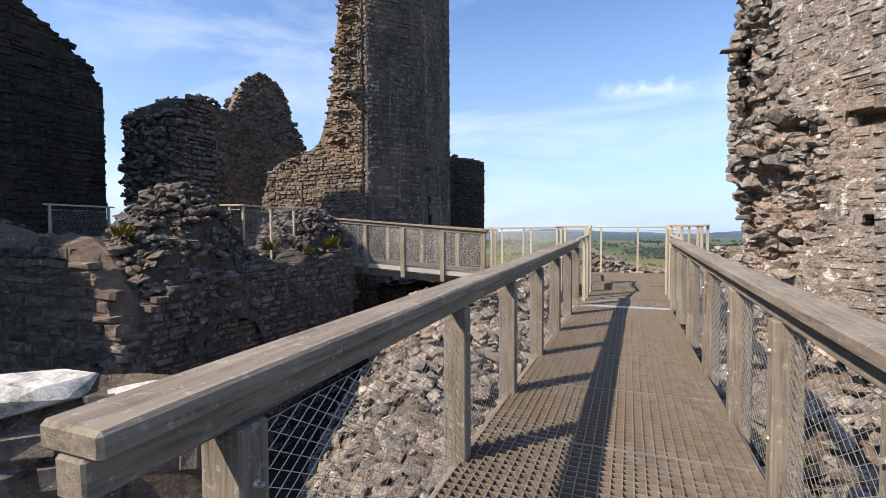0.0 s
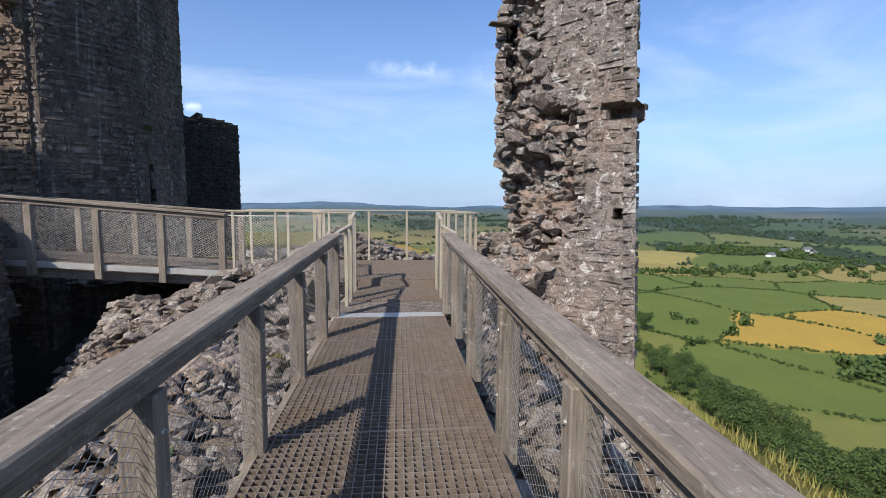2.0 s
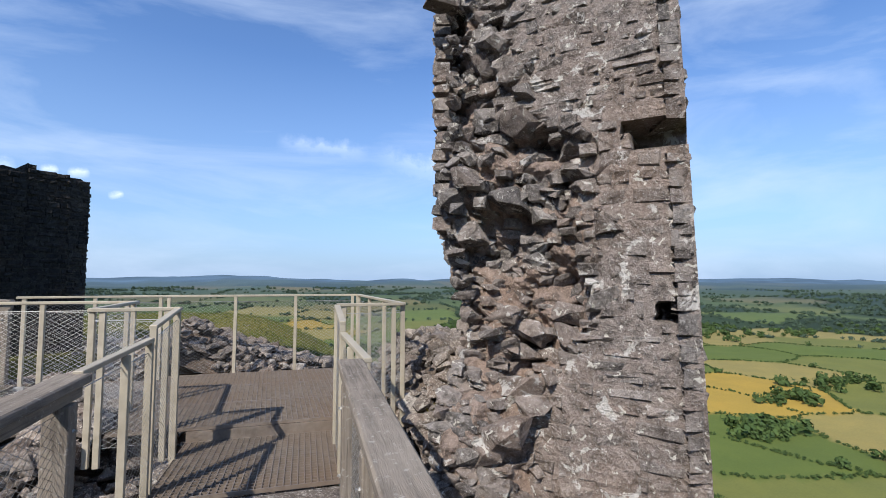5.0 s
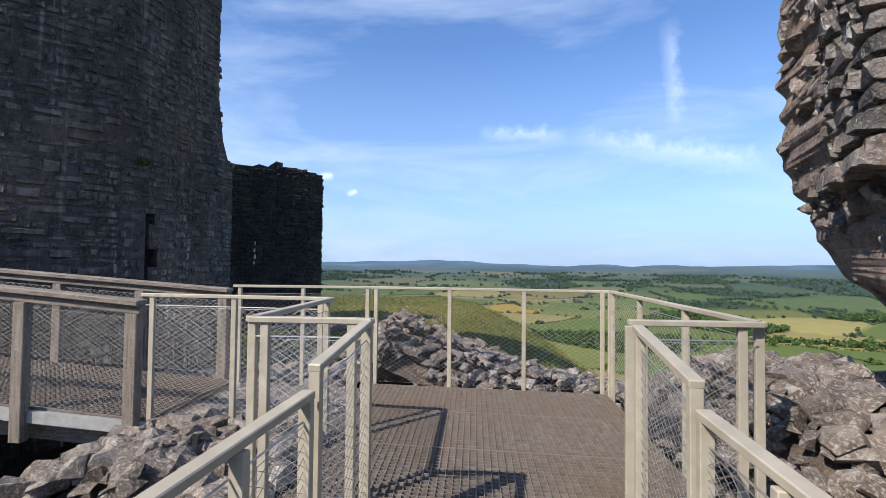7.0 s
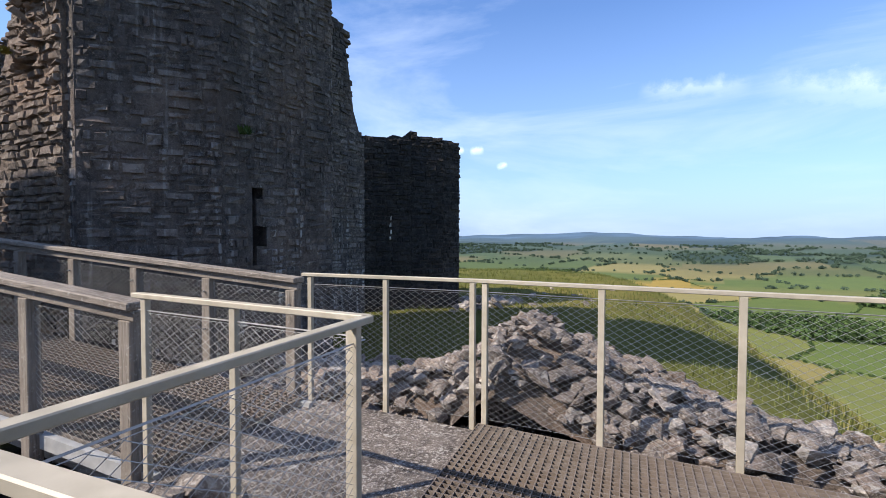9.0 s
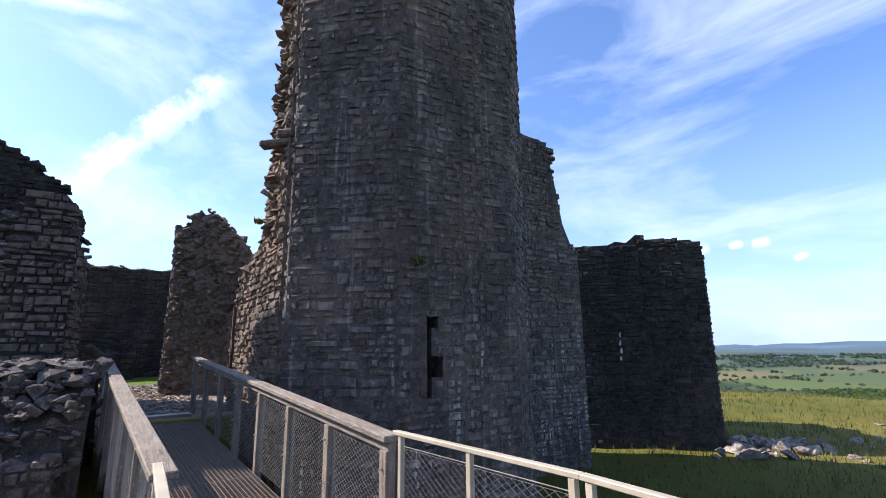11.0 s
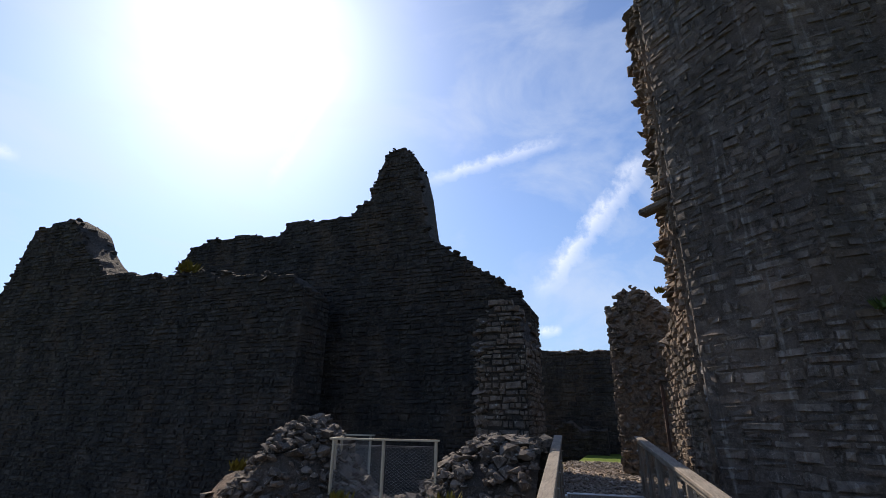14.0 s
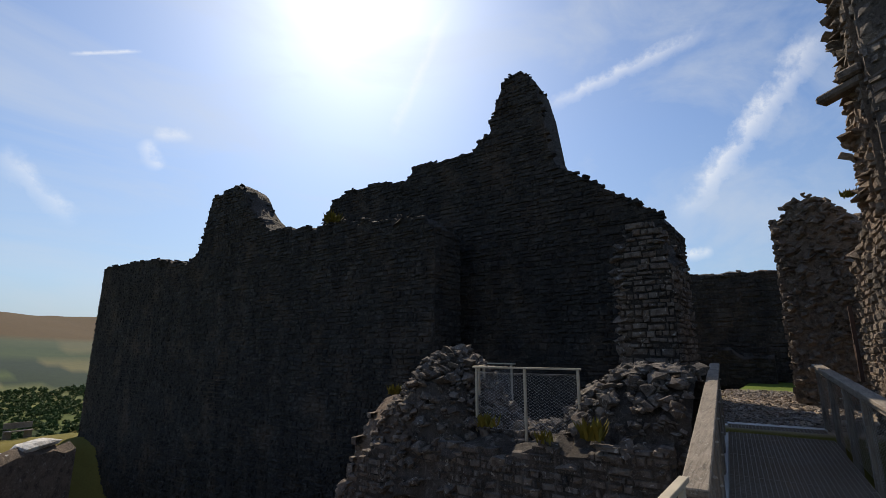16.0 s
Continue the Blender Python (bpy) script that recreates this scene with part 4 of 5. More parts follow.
def timber_rail(name, label, ends, posts, drop, mat, across, rail_h=0.9, deck=lambda s: 0.79):
    """A timber balustrade: ends: two (x, y, z) of the rail's top; posts: fractions along it; drop: how far posts run below the deck."""
    ob = thing(name, label, "railing", "footbridge railings")
    a, b = Vector(ends[0]), Vector(ends[1])
    bm = bmesh.new()
    beam(bm, a - Vector((0, 0, 0.025)), b - Vector((0, 0, 0.025)), 0.15, 0.05, bev=0.008)
    part("handrail", bm, mat, ob, "weathered grey oak cap")
    bm = bmesh.new()
    beam(bm, a - Vector((0, 0, 0.085)), b - Vector((0, 0, 0.085)), 0.07, 0.07, bev=0.005)
    part("under_rail", bm, mat, ob)
    places = [a.lerp(b, f) for f in posts]
    for p in places:
        timber_post(ob, p.x, p.y, p.z - rail_h - drop, p.z - 0.12)
        for h in (0.25, 0.62):
            bm = bmesh.new()
            q = Vector((p.x, p.y, p.z - h))
            bmesh.ops.create_uvsphere(bm, u_segments=6, v_segments=4, radius=0.012, matrix=Matrix.Translation(q + across * 0.055))
            beam(bm, q + across * 0.04, q + across * 0.075, 0.01, 0.01)
            part("fixing", bm, wire_steel, ob)
    for p, q in zip(places, places[1:]):
        vs, fs = net((p.x, p.y), (q.x, q.y), p.z - rail_h + 0.04, p.z - 0.16, q.z - rail_h + 0.04, q.z - 0.16)
        mesh_part("wire_net", vs, fs, wire_steel, ob)
    return ob


def grating(name, label, corners, parent=None, cell=0.05, bar=0.005, depth=0.03):
    """An open steel grating over the four corners (counter-clockwise), cut in panels about a metre long."""
    ob = thing(name, label, "walkway", kind="structure")
    c = [Vector(p) for p in corners]
    length, width = (c[1] - c[0]).length, (c[3] - c[0]).length

    def at(s, w):
        return c[0].lerp(c[1], s).lerp(c[3].lerp(c[2], s), w)
    n = max(1, round(length))
    for k in range(n):
        s0, s1 = k / n, (k + 1) / n - 0.012 / length
        bm = bmesh.new()
        m = max(1, round((s1 - s0) * length / cell))
        for i in range(m + 1):
            s = s0 + (s1 - s0) * i / m
            beam(bm, at(s, 0), at(s, 1), bar * (2 if i in (0, m) else 1), depth)
        for i in range(round(width / cell) + 1):
            w = i / round(width / cell)
            beam(bm, at(s0, w), at(s1, w), bar * 1.3, depth * 0.9)
        part("grating_panel", bm, grate_steel, ob)
    return ob


along_l, along_r = [0.06 + 0.1425 * i for i in range(7)], [0.012 + 0.1455 * i for i in range(7)]
RAIL_L = ((-0.33, -1.44, 1.63), (-0.27, 5.75, 1.80))
RAIL_R = ((1.06, -2.6, 1.60), (1.12, 5.75, 1.81))
timber_rail("bridge_railing", "weathered grey timber railing with stainless wire netting", RAIL_L, [0.045, 0.24, 0.385, 0.535, 0.69, 0.845, 0.98], 0.12, timber_y, Vector((1, 0, 0)))
timber_rail("bridge_railing", "weathered grey timber railing with stainless wire netting", RAIL_R, [0.02, 0.13, 0.245, 0.36, 0.465, 0.59, 0.73, 0.865, 0.985], 0.12, timber_y, Vector((-1, 0, 0)))
grating("bridge_deck", "brownish open steel grating deck of the footbridge", ((1.03, -3.2, 0.79), (1.07, 5.45, 0.79), (-0.26, 5.45, 0.79), (-0.30, -3.2, 0.79)))
bm = bmesh.new()
for x in (-0.30, 0.38, 1.05):
    beam(bm, (x, -3.2, 0.68), (x, 5.5, 0.68), 0.07, 0.17)
tagged(part("bridge_joist", bm, timber_y), "dark timber joists under the bridge deck", "beam", kind="structure")
bm = bmesh.new()
beam(bm, (-0.3, 5.6, 0.775), (1.08, 5.6, 0.775), 0.29, 0.02)
tagged(part("threshold_plate", bm, plate_steel), "pale zinc threshold plate at the bridge end", "plate", kind="structure")
bm = bmesh.new()
beam(bm, (-0.4, 6.12, 0.74), (1.15, 6.12, 0.74), 0.74, 0.07, bev=0.02)
tagged(part("stone_slab", bm, pale_stone), "worn yellowish stone slab before the platform", "slab", kind="structure")
grating("lower_step", "open steel grating step below the platform", ((1.17, 6.52, 0.785), (1.17, 7.70, 0.785), (-0.16, 7.70, 0.785), (-0.16, 6.52, 0.785)))
grating("platform_deck", "square viewing platform of open steel grating", ((1.72, 7.72, 0.91), (1.6, 10.3, 0.91), (-1.02, 10.3, 0.91), (-0.8, 7.72, 0.91)))
bm = bmesh.new()
for a, b in (((-0.16, 7.71, 0.84), (1.72, 7.71, 0.84)), ((-0.8, 7.72, 0.85), (-1.02, 10.3, 0.85)), ((1.74, 7.7, 0.85), (1.62, 10.3, 0.85)), ((-1.02, 10.32, 0.85), (1.62, 10.32, 0.85))):
    beam(bm, a, b, 0.03, 0.10)
tagged(part("platform_frame", bm, grate_steel), "weathered steel edge frame of the platform", "frame", kind="structure")


def steel_rail(name, label, pts, posts, nets=True, floor=0.91, top_w=0.052):
    """A cream steel balustrade along pts (x, y, z of the top), with flat-bar posts at the given (x, y, z)."""
    ob = thing(name, label, "railing", "platform railings")
    for a, b in zip(pts, pts[1:]):
        bm = bmesh.new()
        beam(bm, a, b, top_w, 0.030, bev=0.004)
        part("top_rail", bm, rail_steel, ob)
        bm = bmesh.new()
        d = (Vector(b) - Vector(a)).normalized() * 0.03
        lo = Vector((0, 0, 0.085))
        segs = [(Vector(a) - lo + d, Vector(b) - lo - d)]
        vs, fs = wire_lines(segs, 0.004)
        mesh_part("tension_cable", vs, fs, wire_steel, ob)
        bm.free()
    for x, y, z in posts:
        bm = bmesh.new()
        beam(bm, (x, y, floor - 0.12), (x, y, z - 0.015), 0.045, 0.035, bev=0.003)
        part("post", bm, rail_steel, ob)
    if nets:
        for a, b in zip(posts, posts[1:]):
            if math.dist(a, b) > 0.12:
                vs, fs = net((a[0], a[1]), (b[0], b[1]), floor + 0.03, a[2] - 0.1, floor + 0.03, b[2] - 0.1)
                mesh_part("wire_net", vs, fs, wire_steel, ob)
    return ob


CREAM = "cream painted steel railing with stainless wire netting"
R = 2.03
steel_rail("platform_railing", CREAM, [(-2.68, 10.17, R), (-1.04, 10.35, R), (1.64, 10.36, R)], [(-2.6, 10.18, R), (-1.85, 10.26, R), (-1.09, 10.34, R), (-0.99, 10.35, R), (-0.12, 10.35, R), (0.72, 10.35, R), (1.57, 10.35, R), (1.65, 10.34, R)])
steel_rail("platform_railing", CREAM, [(1.66, 10.34, R), (1.82, 7.6, R), (1.15, 7.54, R)], [(1.66, 10.25, R), (1.72, 9.45, R), (1.77, 8.5, R), (1.82, 7.64, R), (1.72, 7.6, R), (1.22, 7.55, R), (1.15, 7.52, R)])
steel_rail("platform_railing", CREAM, [(-0.15, 7.31, R), (-0.78, 7.26, R), (-0.86, 8.6, R), (-2.55, 8.62, R)], [(-0.18, 7.31, R), (-0.25, 7.3, R), (-0.7, 7.27, R), (-0.78, 7.29, R), (-0.86, 8.5, R), (-0.95, 8.6, R), (-1.7, 8.61, R), (-2.45, 8.62, R)])
for x, sgn in ((-0.17, 1), (1.14, -1)):
    steel_rail("step_railing", "cream steel step railing in two short flights", [(x - 0.08 * sgn, 5.72, 1.80), (x, 6.60, 1.86)], [(x - 0.02 * sgn, 6.2, 1.83), (x, 6.58, 1.86)], floor=0.79)
    steel_rail("step_railing", "cream steel step railing in two short flights", [(x, 6.64, 1.94), (x, 7.34, 2.03)], [(x, 6.66, 1.945), (x, 7.30, 2.02)], floor=0.79)

# second footbridge, rising to the courtyard
LB_N = ((-2.58, 8.66, 1.98), (-8.9, 8.10, 2.53))
LB_F = ((-2.72, 10.17, 2.00), (-9.95, 9.51, 2.52))
timber_rail("bridge_railing", "grey timber railing of the rising footbridge with wire netting", LB_N, [0.012, 0.17, 0.33, 0.49, 0.65, 0.81, 0.985], 0.28, timber_x, Vector((0, 1, 0)), 1.05)
timber_rail("bridge_railing", "grey timber railing of the rising footbridge with wire netting", LB_F, [0.01, 0.15, 0.29, 0.43, 0.57, 0.71, 0.85, 0.985], 0.28, timber_x, Vector((0, -1, 0)), 1.05)
grating("rising_bridge_deck", "steel grating deck of the rising footbridge", ((-2.6, 8.74, 0.93), (-9.6, 8.12, 1.46), (-9.7, 9.48, 1.46), (-2.6, 10.1, 0.93)))
bm = bmesh.new()
for o in (0.0, 1.36):
    beam(bm, (-2.5, 8.70 + o, 0.87), (-9.7, 8.08 + o, 1.41), 0.05, 0.10)
tagged(part("bridge_edge", bm, plate_steel), "pale galvanised edge channels of the rising bridge", "beam", kind="structure")
bm = bmesh.new()
for o in (0.18, 1.18):
    beam(bm, (-2.5, 8.70 + o, 0.72), (-9.7, 8.08 + o, 1.26), 0.08, 0.2)
tagged(part("bridge_beam", bm, timber_x), "dark timber beams under the rising bridge", "beam", kind="structure")
bm = bmesh.new()
beam(bm, (-9.72, 8.1, 1.47), (-9.82, 9.5, 1.47), 0.25, 0.02)
tagged(part("threshold_plate", bm, plate_steel), "pale zinc threshold plate at the bridge end", "plate", kind="structure")
bm = bmesh.new()
beam(bm, (-1.8, 8.62, 0.86), (-1.8, 10.25, 0.86), 1.7, 0.05, bev=0.01)
tagged(part("stone_landing", bm, pale_stone), "grey stone landing between the platform and bridge", "slab", kind="structure")
steel_rail("gap_railing", CREAM, [(-6.26, 4.9, 2.46), (-6.44, 6.65, 2.46)], [(-6.27, 4.95, 2.46), (-6.35, 5.78, 2.46), (-6.44, 6.6, 2.46)], floor=1.5)
steel_rail("gap_railing", CREAM, [(-6.26, 4.9, 2.46), (-6.85, 4.75, 2.46)], [(-6.5, 4.85, 2.46), (-6.8, 4.77, 2.46)], floor=1.6)

# ---- small things of the castle ----
steel_rail("gap_railing", CREAM, [(-8.9, 3.1, 2.45), (-8.9, 4.3, 2.45)], [(-8.9, 3.2, 2.45), (-8.9, 4.2, 2.45)], floor=0.75)
bm = bmesh.new()
beam(bm, (-8.86, 9.98, 2.3), (-8.86, 9.98, 3.4), 0.05, 0.05)
beam(bm, (-8.97, 9.97, 2.72), (-8.75, 9.97, 2.72), 0.03, 0.22)
tagged(part("iron_post", bm, iron), "rusty iron post standing by the sunlit wall", "post")
bm = bmesh.new()
beam(bm, (-6.95, 10.38, 6.12), (-7.27, 9.92, 6.06), 0.2, 0.12, bev=0.03)
beam(bm, (-6.95, 10.4, 6.25), (-7.08, 10.15, 6.22), 0.28, 0.14, bev=0.03)
tagged(part("corbel", bm, brown_stone), "projecting stone corbel at the tower corner", "corbel", kind="structure")
ragged = thing("ragged_edge", "jagged broken stones up the tower edge", "castle wall", kind="structure")
rows = []
for _ in range(520):
    z = rng.uniform(4.6, 10.4)
    rows.append((rand_axes(rng.uniform(0.14, 0.34), 0.6), (-7.35 - 0.10 * max(0, 8 - z) + rng.normal(0, 0.18), 10.36 + rng.normal(0, 0.07), z)))
emit("rock", rows, brown_stone, ragged, 200, (-7, 10, 6))
gravel = thing("gravel", "pinkish gravel at the courtyard end of the bridge", "gravel", kind="stuff")
rows = [(rand_axes(rng.uniform(0.05, 0.14), 0.7), (rng.uniform(-19, -9.8), rng.uniform(7.2, 10.2), 1.46)) for _ in range(2600)]
emit("rock", rows, pale_stone, gravel)


def weed_tuft(x, y, z, r, mat, label, n=60):
    vs, fs = [], []
    for _ in range(n):
        a, l = rng.uniform(0, 6.283), rng.uniform(0.4, 1.0) * r
        b = Vector((x + rng.normal(0, r * 0.25), y + rng.normal(0, r * 0.25), z))
        d = Vector((math.cos(a) * 0.5, math.sin(a) * 0.5, rng.uniform(0.5, 1.2))).normalized() * l
        s = Vector((-math.sin(a), math.cos(a), 0)) * r * 0.06
        k = len(vs)
        vs += [b - s, b + s, b + d * 0.6 + s * 1.3, b + d, b + d * 0.6 - s * 1.3]
        fs.append((k, k + 1, k + 2, k + 3, k + 4))
    return tagged(mesh_part("weed", vs, fs, mat), label, "plant", "weeds on the masonry")


for x, y, z, r, m in ((-5.75, 7.0, 1.62, 0.32, weed), (-5.8, 6.3, 1.5, 0.2, weed), (-1.4, 3.4, 0.1, 0.25, leaf), (-0.9, 5.2, 0.3, 0.2, weed), (1.9, 1.2, 0.0, 0.3, leaf), (1.7, 2.6, 0.05, 0.25, weed),
                      (-7.9, 10.1, 4.85, 0.14, weed), (-5.48, 12.0, 3.9, 0.18, leaf), (2.4, 8.0, 1.4, 0.2, weed), (-6.6, 2.9, 1.9, 0.25, weed), (-11.0, -4.5, 7.6, 0.5, weed), (-6.0, 5.3, 1.6, 0.25, weed), (2.2, 7.3, 0.9, 0.25, weed)):
    weed_tuft(x, y, z, r, m, "yellow flowering weed rooted in the stones" if m is weed else "small green weed rooted in the stones")


def bench():
    ob = thing("bench", "dark wooden bench on the grass below the castle", "bench")
    z = hill(-8.8, -30) + 0.02
    for name, a, b, w, h in (("seat", (-9.5, -30, z + 0.45), (-8.1, -30, z + 0.45), 0.4, 0.06), ("backrest", (-9.5, -30.3, z + 0.75), (-8.1, -30.3, z + 0.75), 0.05, 0.35),
                             ("leg", (-9.3, -30.1, z), (-9.3, -30.1, z + 0.45), 0.4, 0.08), ("leg", (-8.3, -30.1, z), (-8.3, -30.1, z + 0.45), 0.4, 0.08)):
        bm = bmesh.new()
        beam(bm, a, b, w, h)
        part(name, bm, timber_x, ob)


bench()


# ---- grass on the hill ----
def grass_field(n, box, label, mat):
    ob = thing("grass", label, "grass", kind="stuff")
    vs, fs = [], []
    for _ in range(n):
        x, y = rng.uniform(box[0], box[1]), rng.uniform(box[2], box[3])
        z = hill(x, y)
        for _ in range(4):
            a, l = rng.uniform(0, 6.283), rng.uniform(0.10, 0.26)
            b = Vector((x + rng.normal(0, 0.1), y + rng.normal(0, 0.1), z - 0.02))
            t = b + Vector((math.cos(a) * l * 0.45, math.sin(a) * l * 0.45, l))
            s = Vector((-math.sin(a), math.cos(a), 0)) * 0.012
            k = len(vs)
            vs += [b - s, b + s, t]
            fs.append((k, k + 1, k + 2))
    mesh_part("grass_blades", vs, fs, mat, ob)


dry_grass = leaf_material("dry_grass", (0.13, 0.13, 0.035), (0.33, 0.27, 0.10))
green_grass = leaf_material("ridge_grass", (0.085, 0.105, 0.026), (0.18, 0.175, 0.05))
grass_field(32000, (3.2, 34, -8, 46), "tall dry summer grass on the steep hillside", dry_grass)
grass_field(24000, (-34, 8, 13, 62), "rough green grass on the ridge behind the towers", green_grass)
lowrock = thing("outcrop", "limestone outcrops breaking through the turf", "rock", kind="stuff")
rows = []
for _ in range(20):
    x, y = rng.uniform(-7, -2), 25 + rng.uniform(-2, 9)
    rows.append((rand_axes(rng.uniform(0.15, 0.5), 0.5), (x, y, hill(x, y))))
for _ in range(60):
    x, y = -6.2 + rng.normal(0, 0.5), 23.8 + rng.normal(0, 0.9)
    rows.append((rand_axes(rng.uniform(0.2, 0.6), 0.8), (x, y, hill(x, y) + rng.uniform(0, 0.15))))
emit("rock", rows, pale_stone, lowrock)


# ---- trees, hedges, farm ----
def foliage(n, size, spread, seed, core=0.55):
    """Many small leaf clumps in a lumpy crown of about unit radius."""
    r = np.random.default_rng(seed)
    lumps = [(Vector(r.normal(size=3)).normalized() * r.uniform(0.25, core), r.uniform(0.35, 0.6)) for _ in range(9)]
    vs, fs = [], []
    for _ in range(n):
        c, rad = lumps[r.integers(len(lumps))]
        d = Vector(r.normal(size=3)).normalized()
        p = c + d * rad * r.uniform(0.75, 1.05)
        p.z *= spread
        u = (d.cross(Vector(r.normal(size=3)))).normalized() * size * r.uniform(0.6, 1.3)
        w = (d + Vector(r.normal(size=3)) * 0.5).cross(u).normalized() * size * r.uniform(0.5, 1.1)
        k = len(vs)
        vs += [p - u, p + w * 0.7, p + u, p - w * 0.7]
        fs.append((k, k + 1, k + 2, k + 3))
    return np.array([v[:] for v in vs]), fs


def tree(seed, height):
    ob = thing("tree", "bushy green hillside tree in full leaf", "tree", "trees below the hill")
    bm = bmesh.new()
    bmesh.ops.create_cone(bm, cap_ends=True, segments=8, radius1=height * 0.035, radius2=height * 0.012, depth=height * 0.6, matrix=Matrix.Translation((0, 0, height * 0.3)))
    for k in range(4):
        a = k * 1.6 + seed
        beam(bm, (0, 0, height * (0.28 + 0.06 * k)), (math.cos(a) * height * 0.25, math.sin(a) * height * 0.25, height * (0.5 + 0.06 * k)), height * 0.015, height * 0.015)
    part("trunk", bm, bark, ob)
    v, f = foliage(1500, 0.062, 0.85, seed)
    mesh_part("crown", v * height * 0.46 + np.array((0, 0, height * 0.55)), f, leaf, ob)
    return ob


trng = np.random.default_rng(5)
kinds = [tree(70 + i, h) for i, h in enumerate((6.0, 7.5, 5.0, 8.5))]
spots = []
BAND = ((170, 330), (150, 250), (144, 215), (143, 176), (142, 143), (150, 127), (154, 112), (158, 88), (160, 60))   # foot of the hillside, where the trees stand thickest
while len(spots) < 150:
    k = trng.uniform(0, len(BAND) - 1.001)
    (ax, ay), (bx, by) = BAND[int(k)], BAND[int(k) + 1]
    f = k - int(k)
    off = trng.normal(0, 10)
    x, y = ax + (bx - ax) * f + off * 0.8, ay + (by - ay) * f + off * 0.6
    spots.append((x, y, hill(x, y)))
for k, (x, y, z) in enumerate(spots):
    s = trng.uniform(1.2, 2.2)
    m = pose(x, y, z - 0.2, 0, 0, trng.uniform(0, 360))
    if k < 4:
        kinds[k].matrix_basis = m @ Matrix.Diagonal((1.4, 1.4, 1.3, 1))
    else:
        ob = copy_thing(kinds[k % 4], m)
        ob.scale = (s, s, s * trng.uniform(0.85, 1.1))
CLUMPS = [foliage(46, 0.30, 0.8, 200 + i) for i in range(8)]


def woodland(name, label, places, mat):
    vs, fs, off = [], [], 0
    for k, (x, y, z, s) in enumerate(places):
        v, f = CLUMPS[k % 8]
        a = k * 2.4
        rot = np.array(((math.cos(a), -math.sin(a), 0), (math.sin(a), math.cos(a), 0), (0, 0, 1)))
        vs.append((v * s) @ rot.T + np.array((x, y, z + s * 0.45)))
        fs += [tuple(i + off for i in q) for q in f]
        off += len(v)
    tagged(mesh_part(name, np.concatenate(vs), fs, mat), label, "woodland", kind="stuff")


hedge_spots, wood_spots, far_spots = [], [], []
for gx in np.arange(60, 720, 2.7):
    for gy in np.arange(-20, 860, 2.7):
        x, y = gx + trng.uniform(-1.2, 1.2), gy + trng.uniform(-1.2, 1.2)
        if hill(x, y) > -58:
            continue
        c, edge, wood = fields_at(x, y)
        z = hill(x, y)
        if wood and trng.random() < 0.14:
            wood_spots.append((x, y, z, trng.uniform(4, 7.5)))
        elif edge < 2.9 and math.hypot(x, y) < 780:
            hedge_spots.append((x, y, z, trng.uniform(1.1, 1.7) if trng.random() < 0.985 else trng.uniform(3, 5.5)))
for gx in np.arange(-340, 60, 3.4):
    for gy in np.arange(300, 1050, 3.4):
        x, y = gx + trng.uniform(-1.5, 1.5), gy + trng.uniform(-1.5, 1.5)
        if hill(x, y) > -58:
            continue
        c, edge, wood = fields_at(x, y)
        if edge < 2.6 or wood and trng.random() < 0.12:
            hedge_spots.append((x, y, hill(x, y), trng.uniform(1.5, 2.3) if edge < 2.6 else trng.uniform(4, 7)))
for x0, y0, n, sx, sy in ((268, 222, 26, 14, 8), (345, 262, 16, 16, 8), (420, 290, 22, 30, 10), (240, 330, 3, 30, 20), (380, 600, 60, 110, 14), (520, 620, 60, 120, 14), (700, 560, 70, 140, 25), (190, 290, 4, 20, 30)):
    for _ in range(n):
        x, y = x0 + trng.normal(0, sx), y0 + trng.normal(0, sy)
        wood_spots.append((x, y, hill(x, y), trng.uniform(4, 8)))
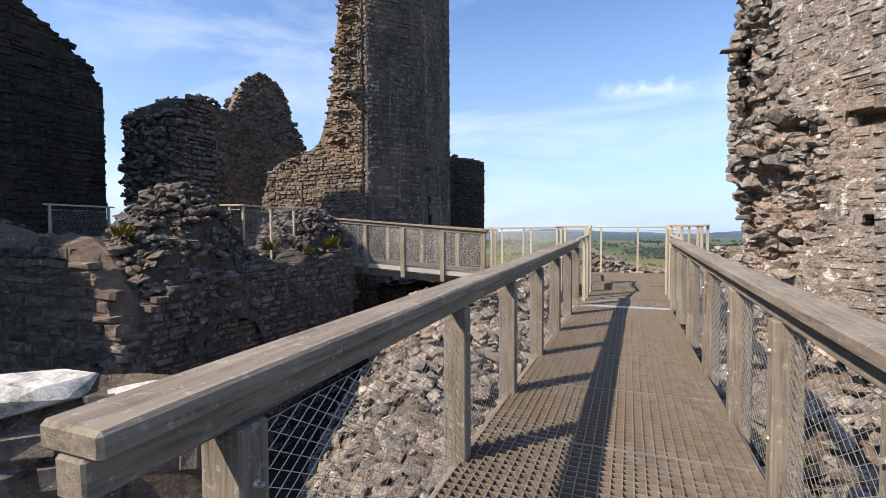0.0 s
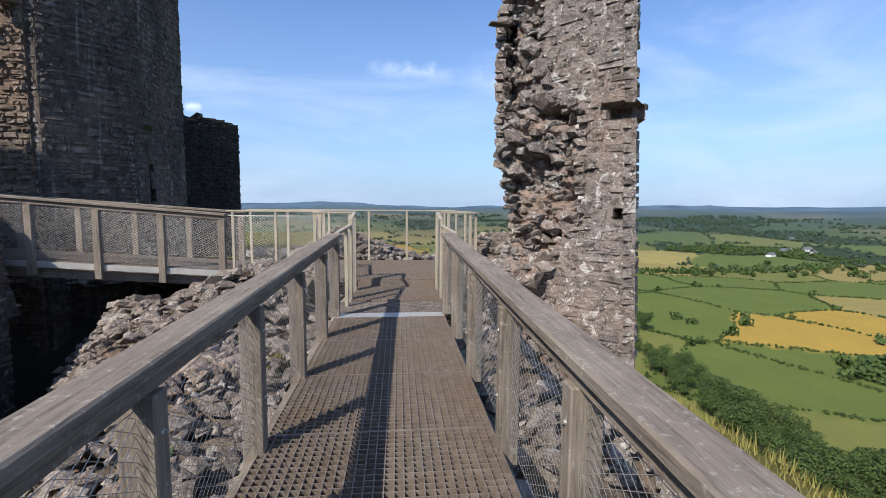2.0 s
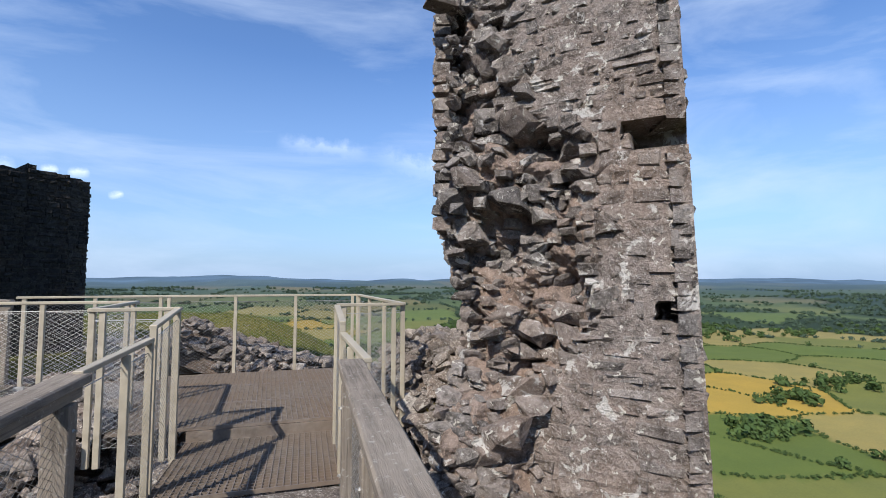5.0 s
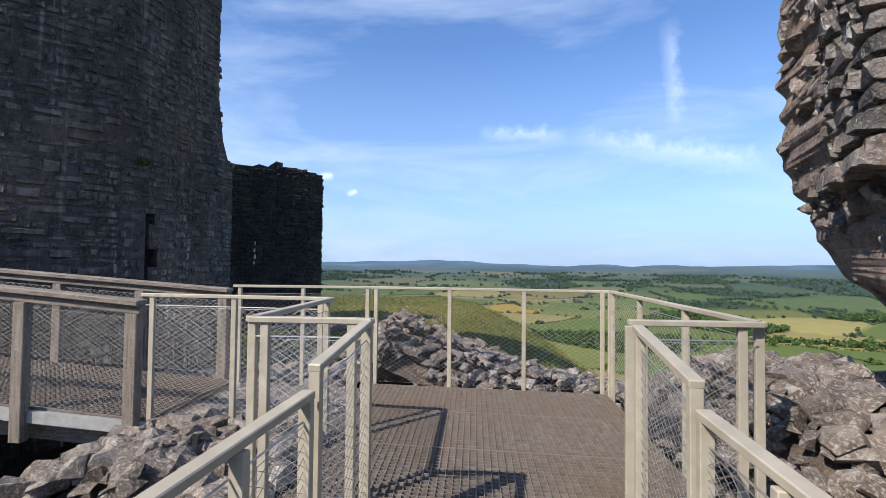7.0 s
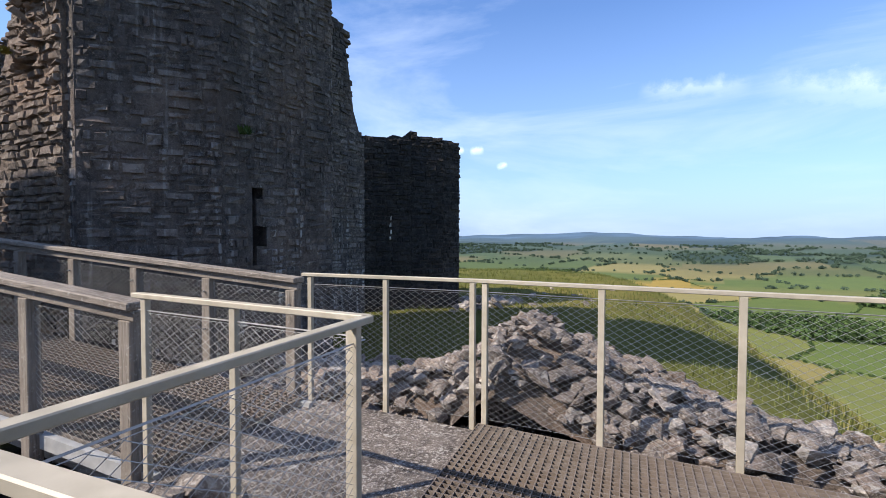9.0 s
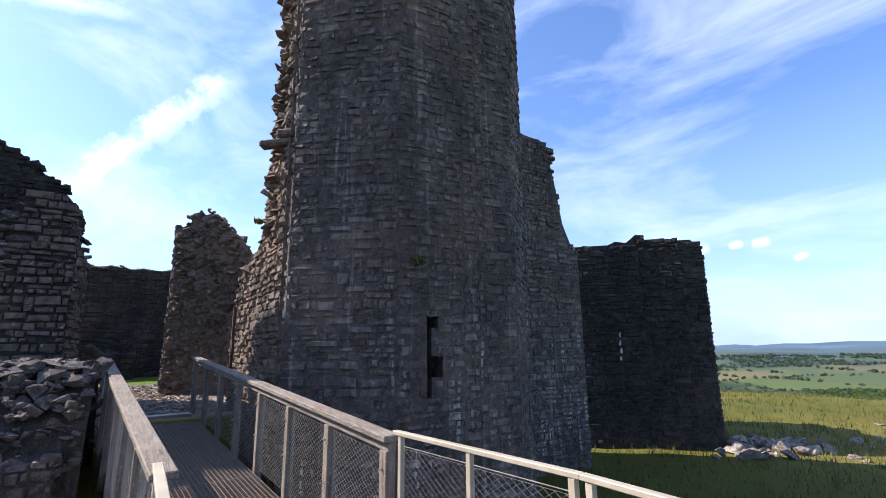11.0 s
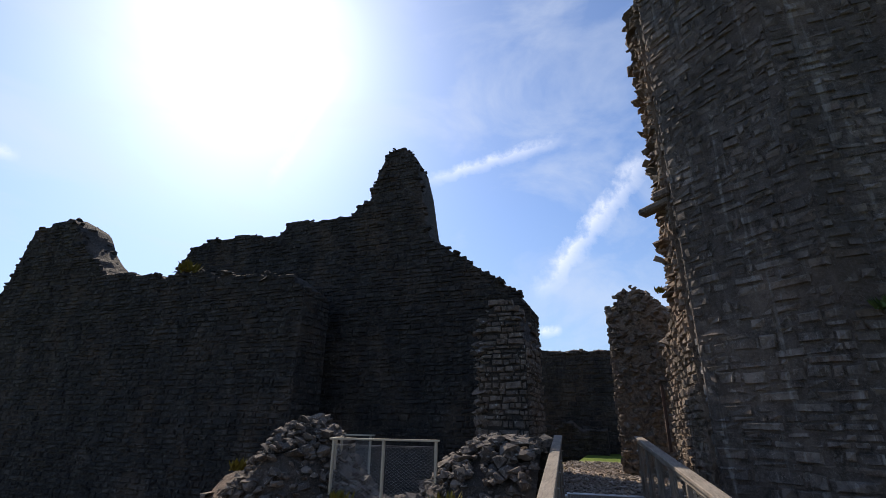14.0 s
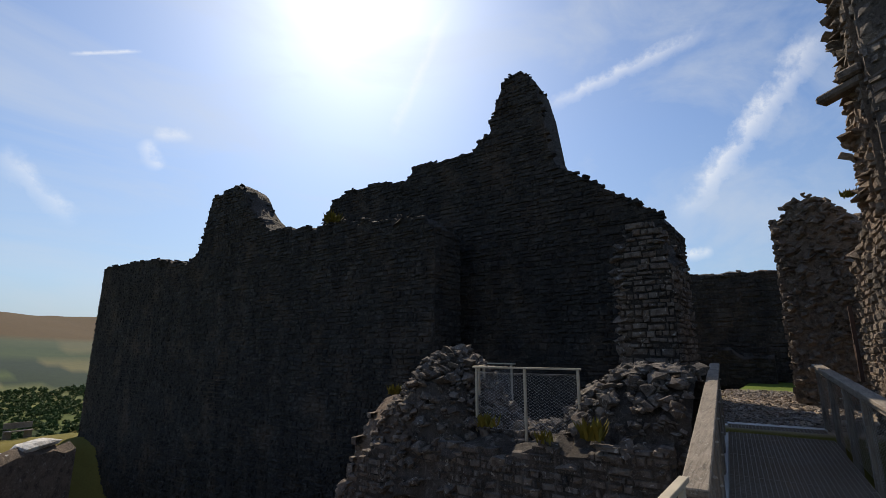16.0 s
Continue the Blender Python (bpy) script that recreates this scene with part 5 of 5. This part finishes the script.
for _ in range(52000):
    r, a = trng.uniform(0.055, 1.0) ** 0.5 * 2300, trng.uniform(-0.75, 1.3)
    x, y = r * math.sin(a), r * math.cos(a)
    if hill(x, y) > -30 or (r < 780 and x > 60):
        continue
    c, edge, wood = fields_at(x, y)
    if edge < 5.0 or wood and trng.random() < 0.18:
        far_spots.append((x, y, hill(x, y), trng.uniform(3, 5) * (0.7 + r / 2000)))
for _ in range(5200):
    x, y = trng.uniform(-420, 60), trng.uniform(-1150, -60)
    z = hill(x, y)
    if z < -25 and trng.random() < 0.8:
        wood_spots.append((x, y, z, trng.uniform(3.5, 7)))
woodland("hedgerow", "dark green hedgerows between the valley fields", hedge_spots, leaf)
woodland("woods", "clumps of broadleaf trees in the valley", wood_spots, leaf)
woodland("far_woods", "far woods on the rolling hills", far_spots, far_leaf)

white_wall = metal_material("white_render", ((0.7, 0.7, 0.68), (0.8, 0.8, 0.78), (0.66, 0.66, 0.64)), 0.0, 0.8)
slate = metal_material("slate_roof", ((0.10, 0.105, 0.12), (0.15, 0.155, 0.17), (0.09, 0.09, 0.10)), 0.0, 0.7)
for x, y, w, d, h, ang in ((640, 735, 16, 8, 4, 20), (690, 760, 26, 10, 4.5, 10), (730, 745, 12, 8, 4, 35), (760, 790, 18, 9, 4.5, 5), (900, 980, 14, 8, 4, 0)):
    ob = thing("farmhouse", "white farm building with a slate roof", "house", "farm buildings", at=(x, y, hill(x, y) - 0.5))
    ob.rotation_euler = (0, 0, radians(ang))
    bm = bmesh.new()
    beam(bm, (-w / 2, 0, h / 2), (w / 2, 0, h / 2), d, h)
    part("wall", bm, white_wall, ob)
    mesh_part("roof", [(-w / 2 - 0.4, -d / 2 - 0.4, h), (w / 2 + 0.4, -d / 2 - 0.4, h), (w / 2 + 0.4, d / 2 + 0.4, h), (-w / 2 - 0.4, d / 2 + 0.4, h), (-w / 2 - 0.4, 0, h + d * 0.45), (w / 2 + 0.4, 0, h + d * 0.45)],
              [(0, 1, 5, 4), (2, 3, 4, 5), (0, 4, 3), (1, 2, 5), (0, 3, 2, 1)], slate, ob)
    for k in (-0.3, 0, 0.3):
        bm = bmesh.new()
        beam(bm, (w * k - 0.6, -d / 2 - 0.03, h * 0.5), (w * k + 0.6, -d / 2 - 0.03, h * 0.5), 0.1, 1.2)
        part("window", bm, slate, ob)
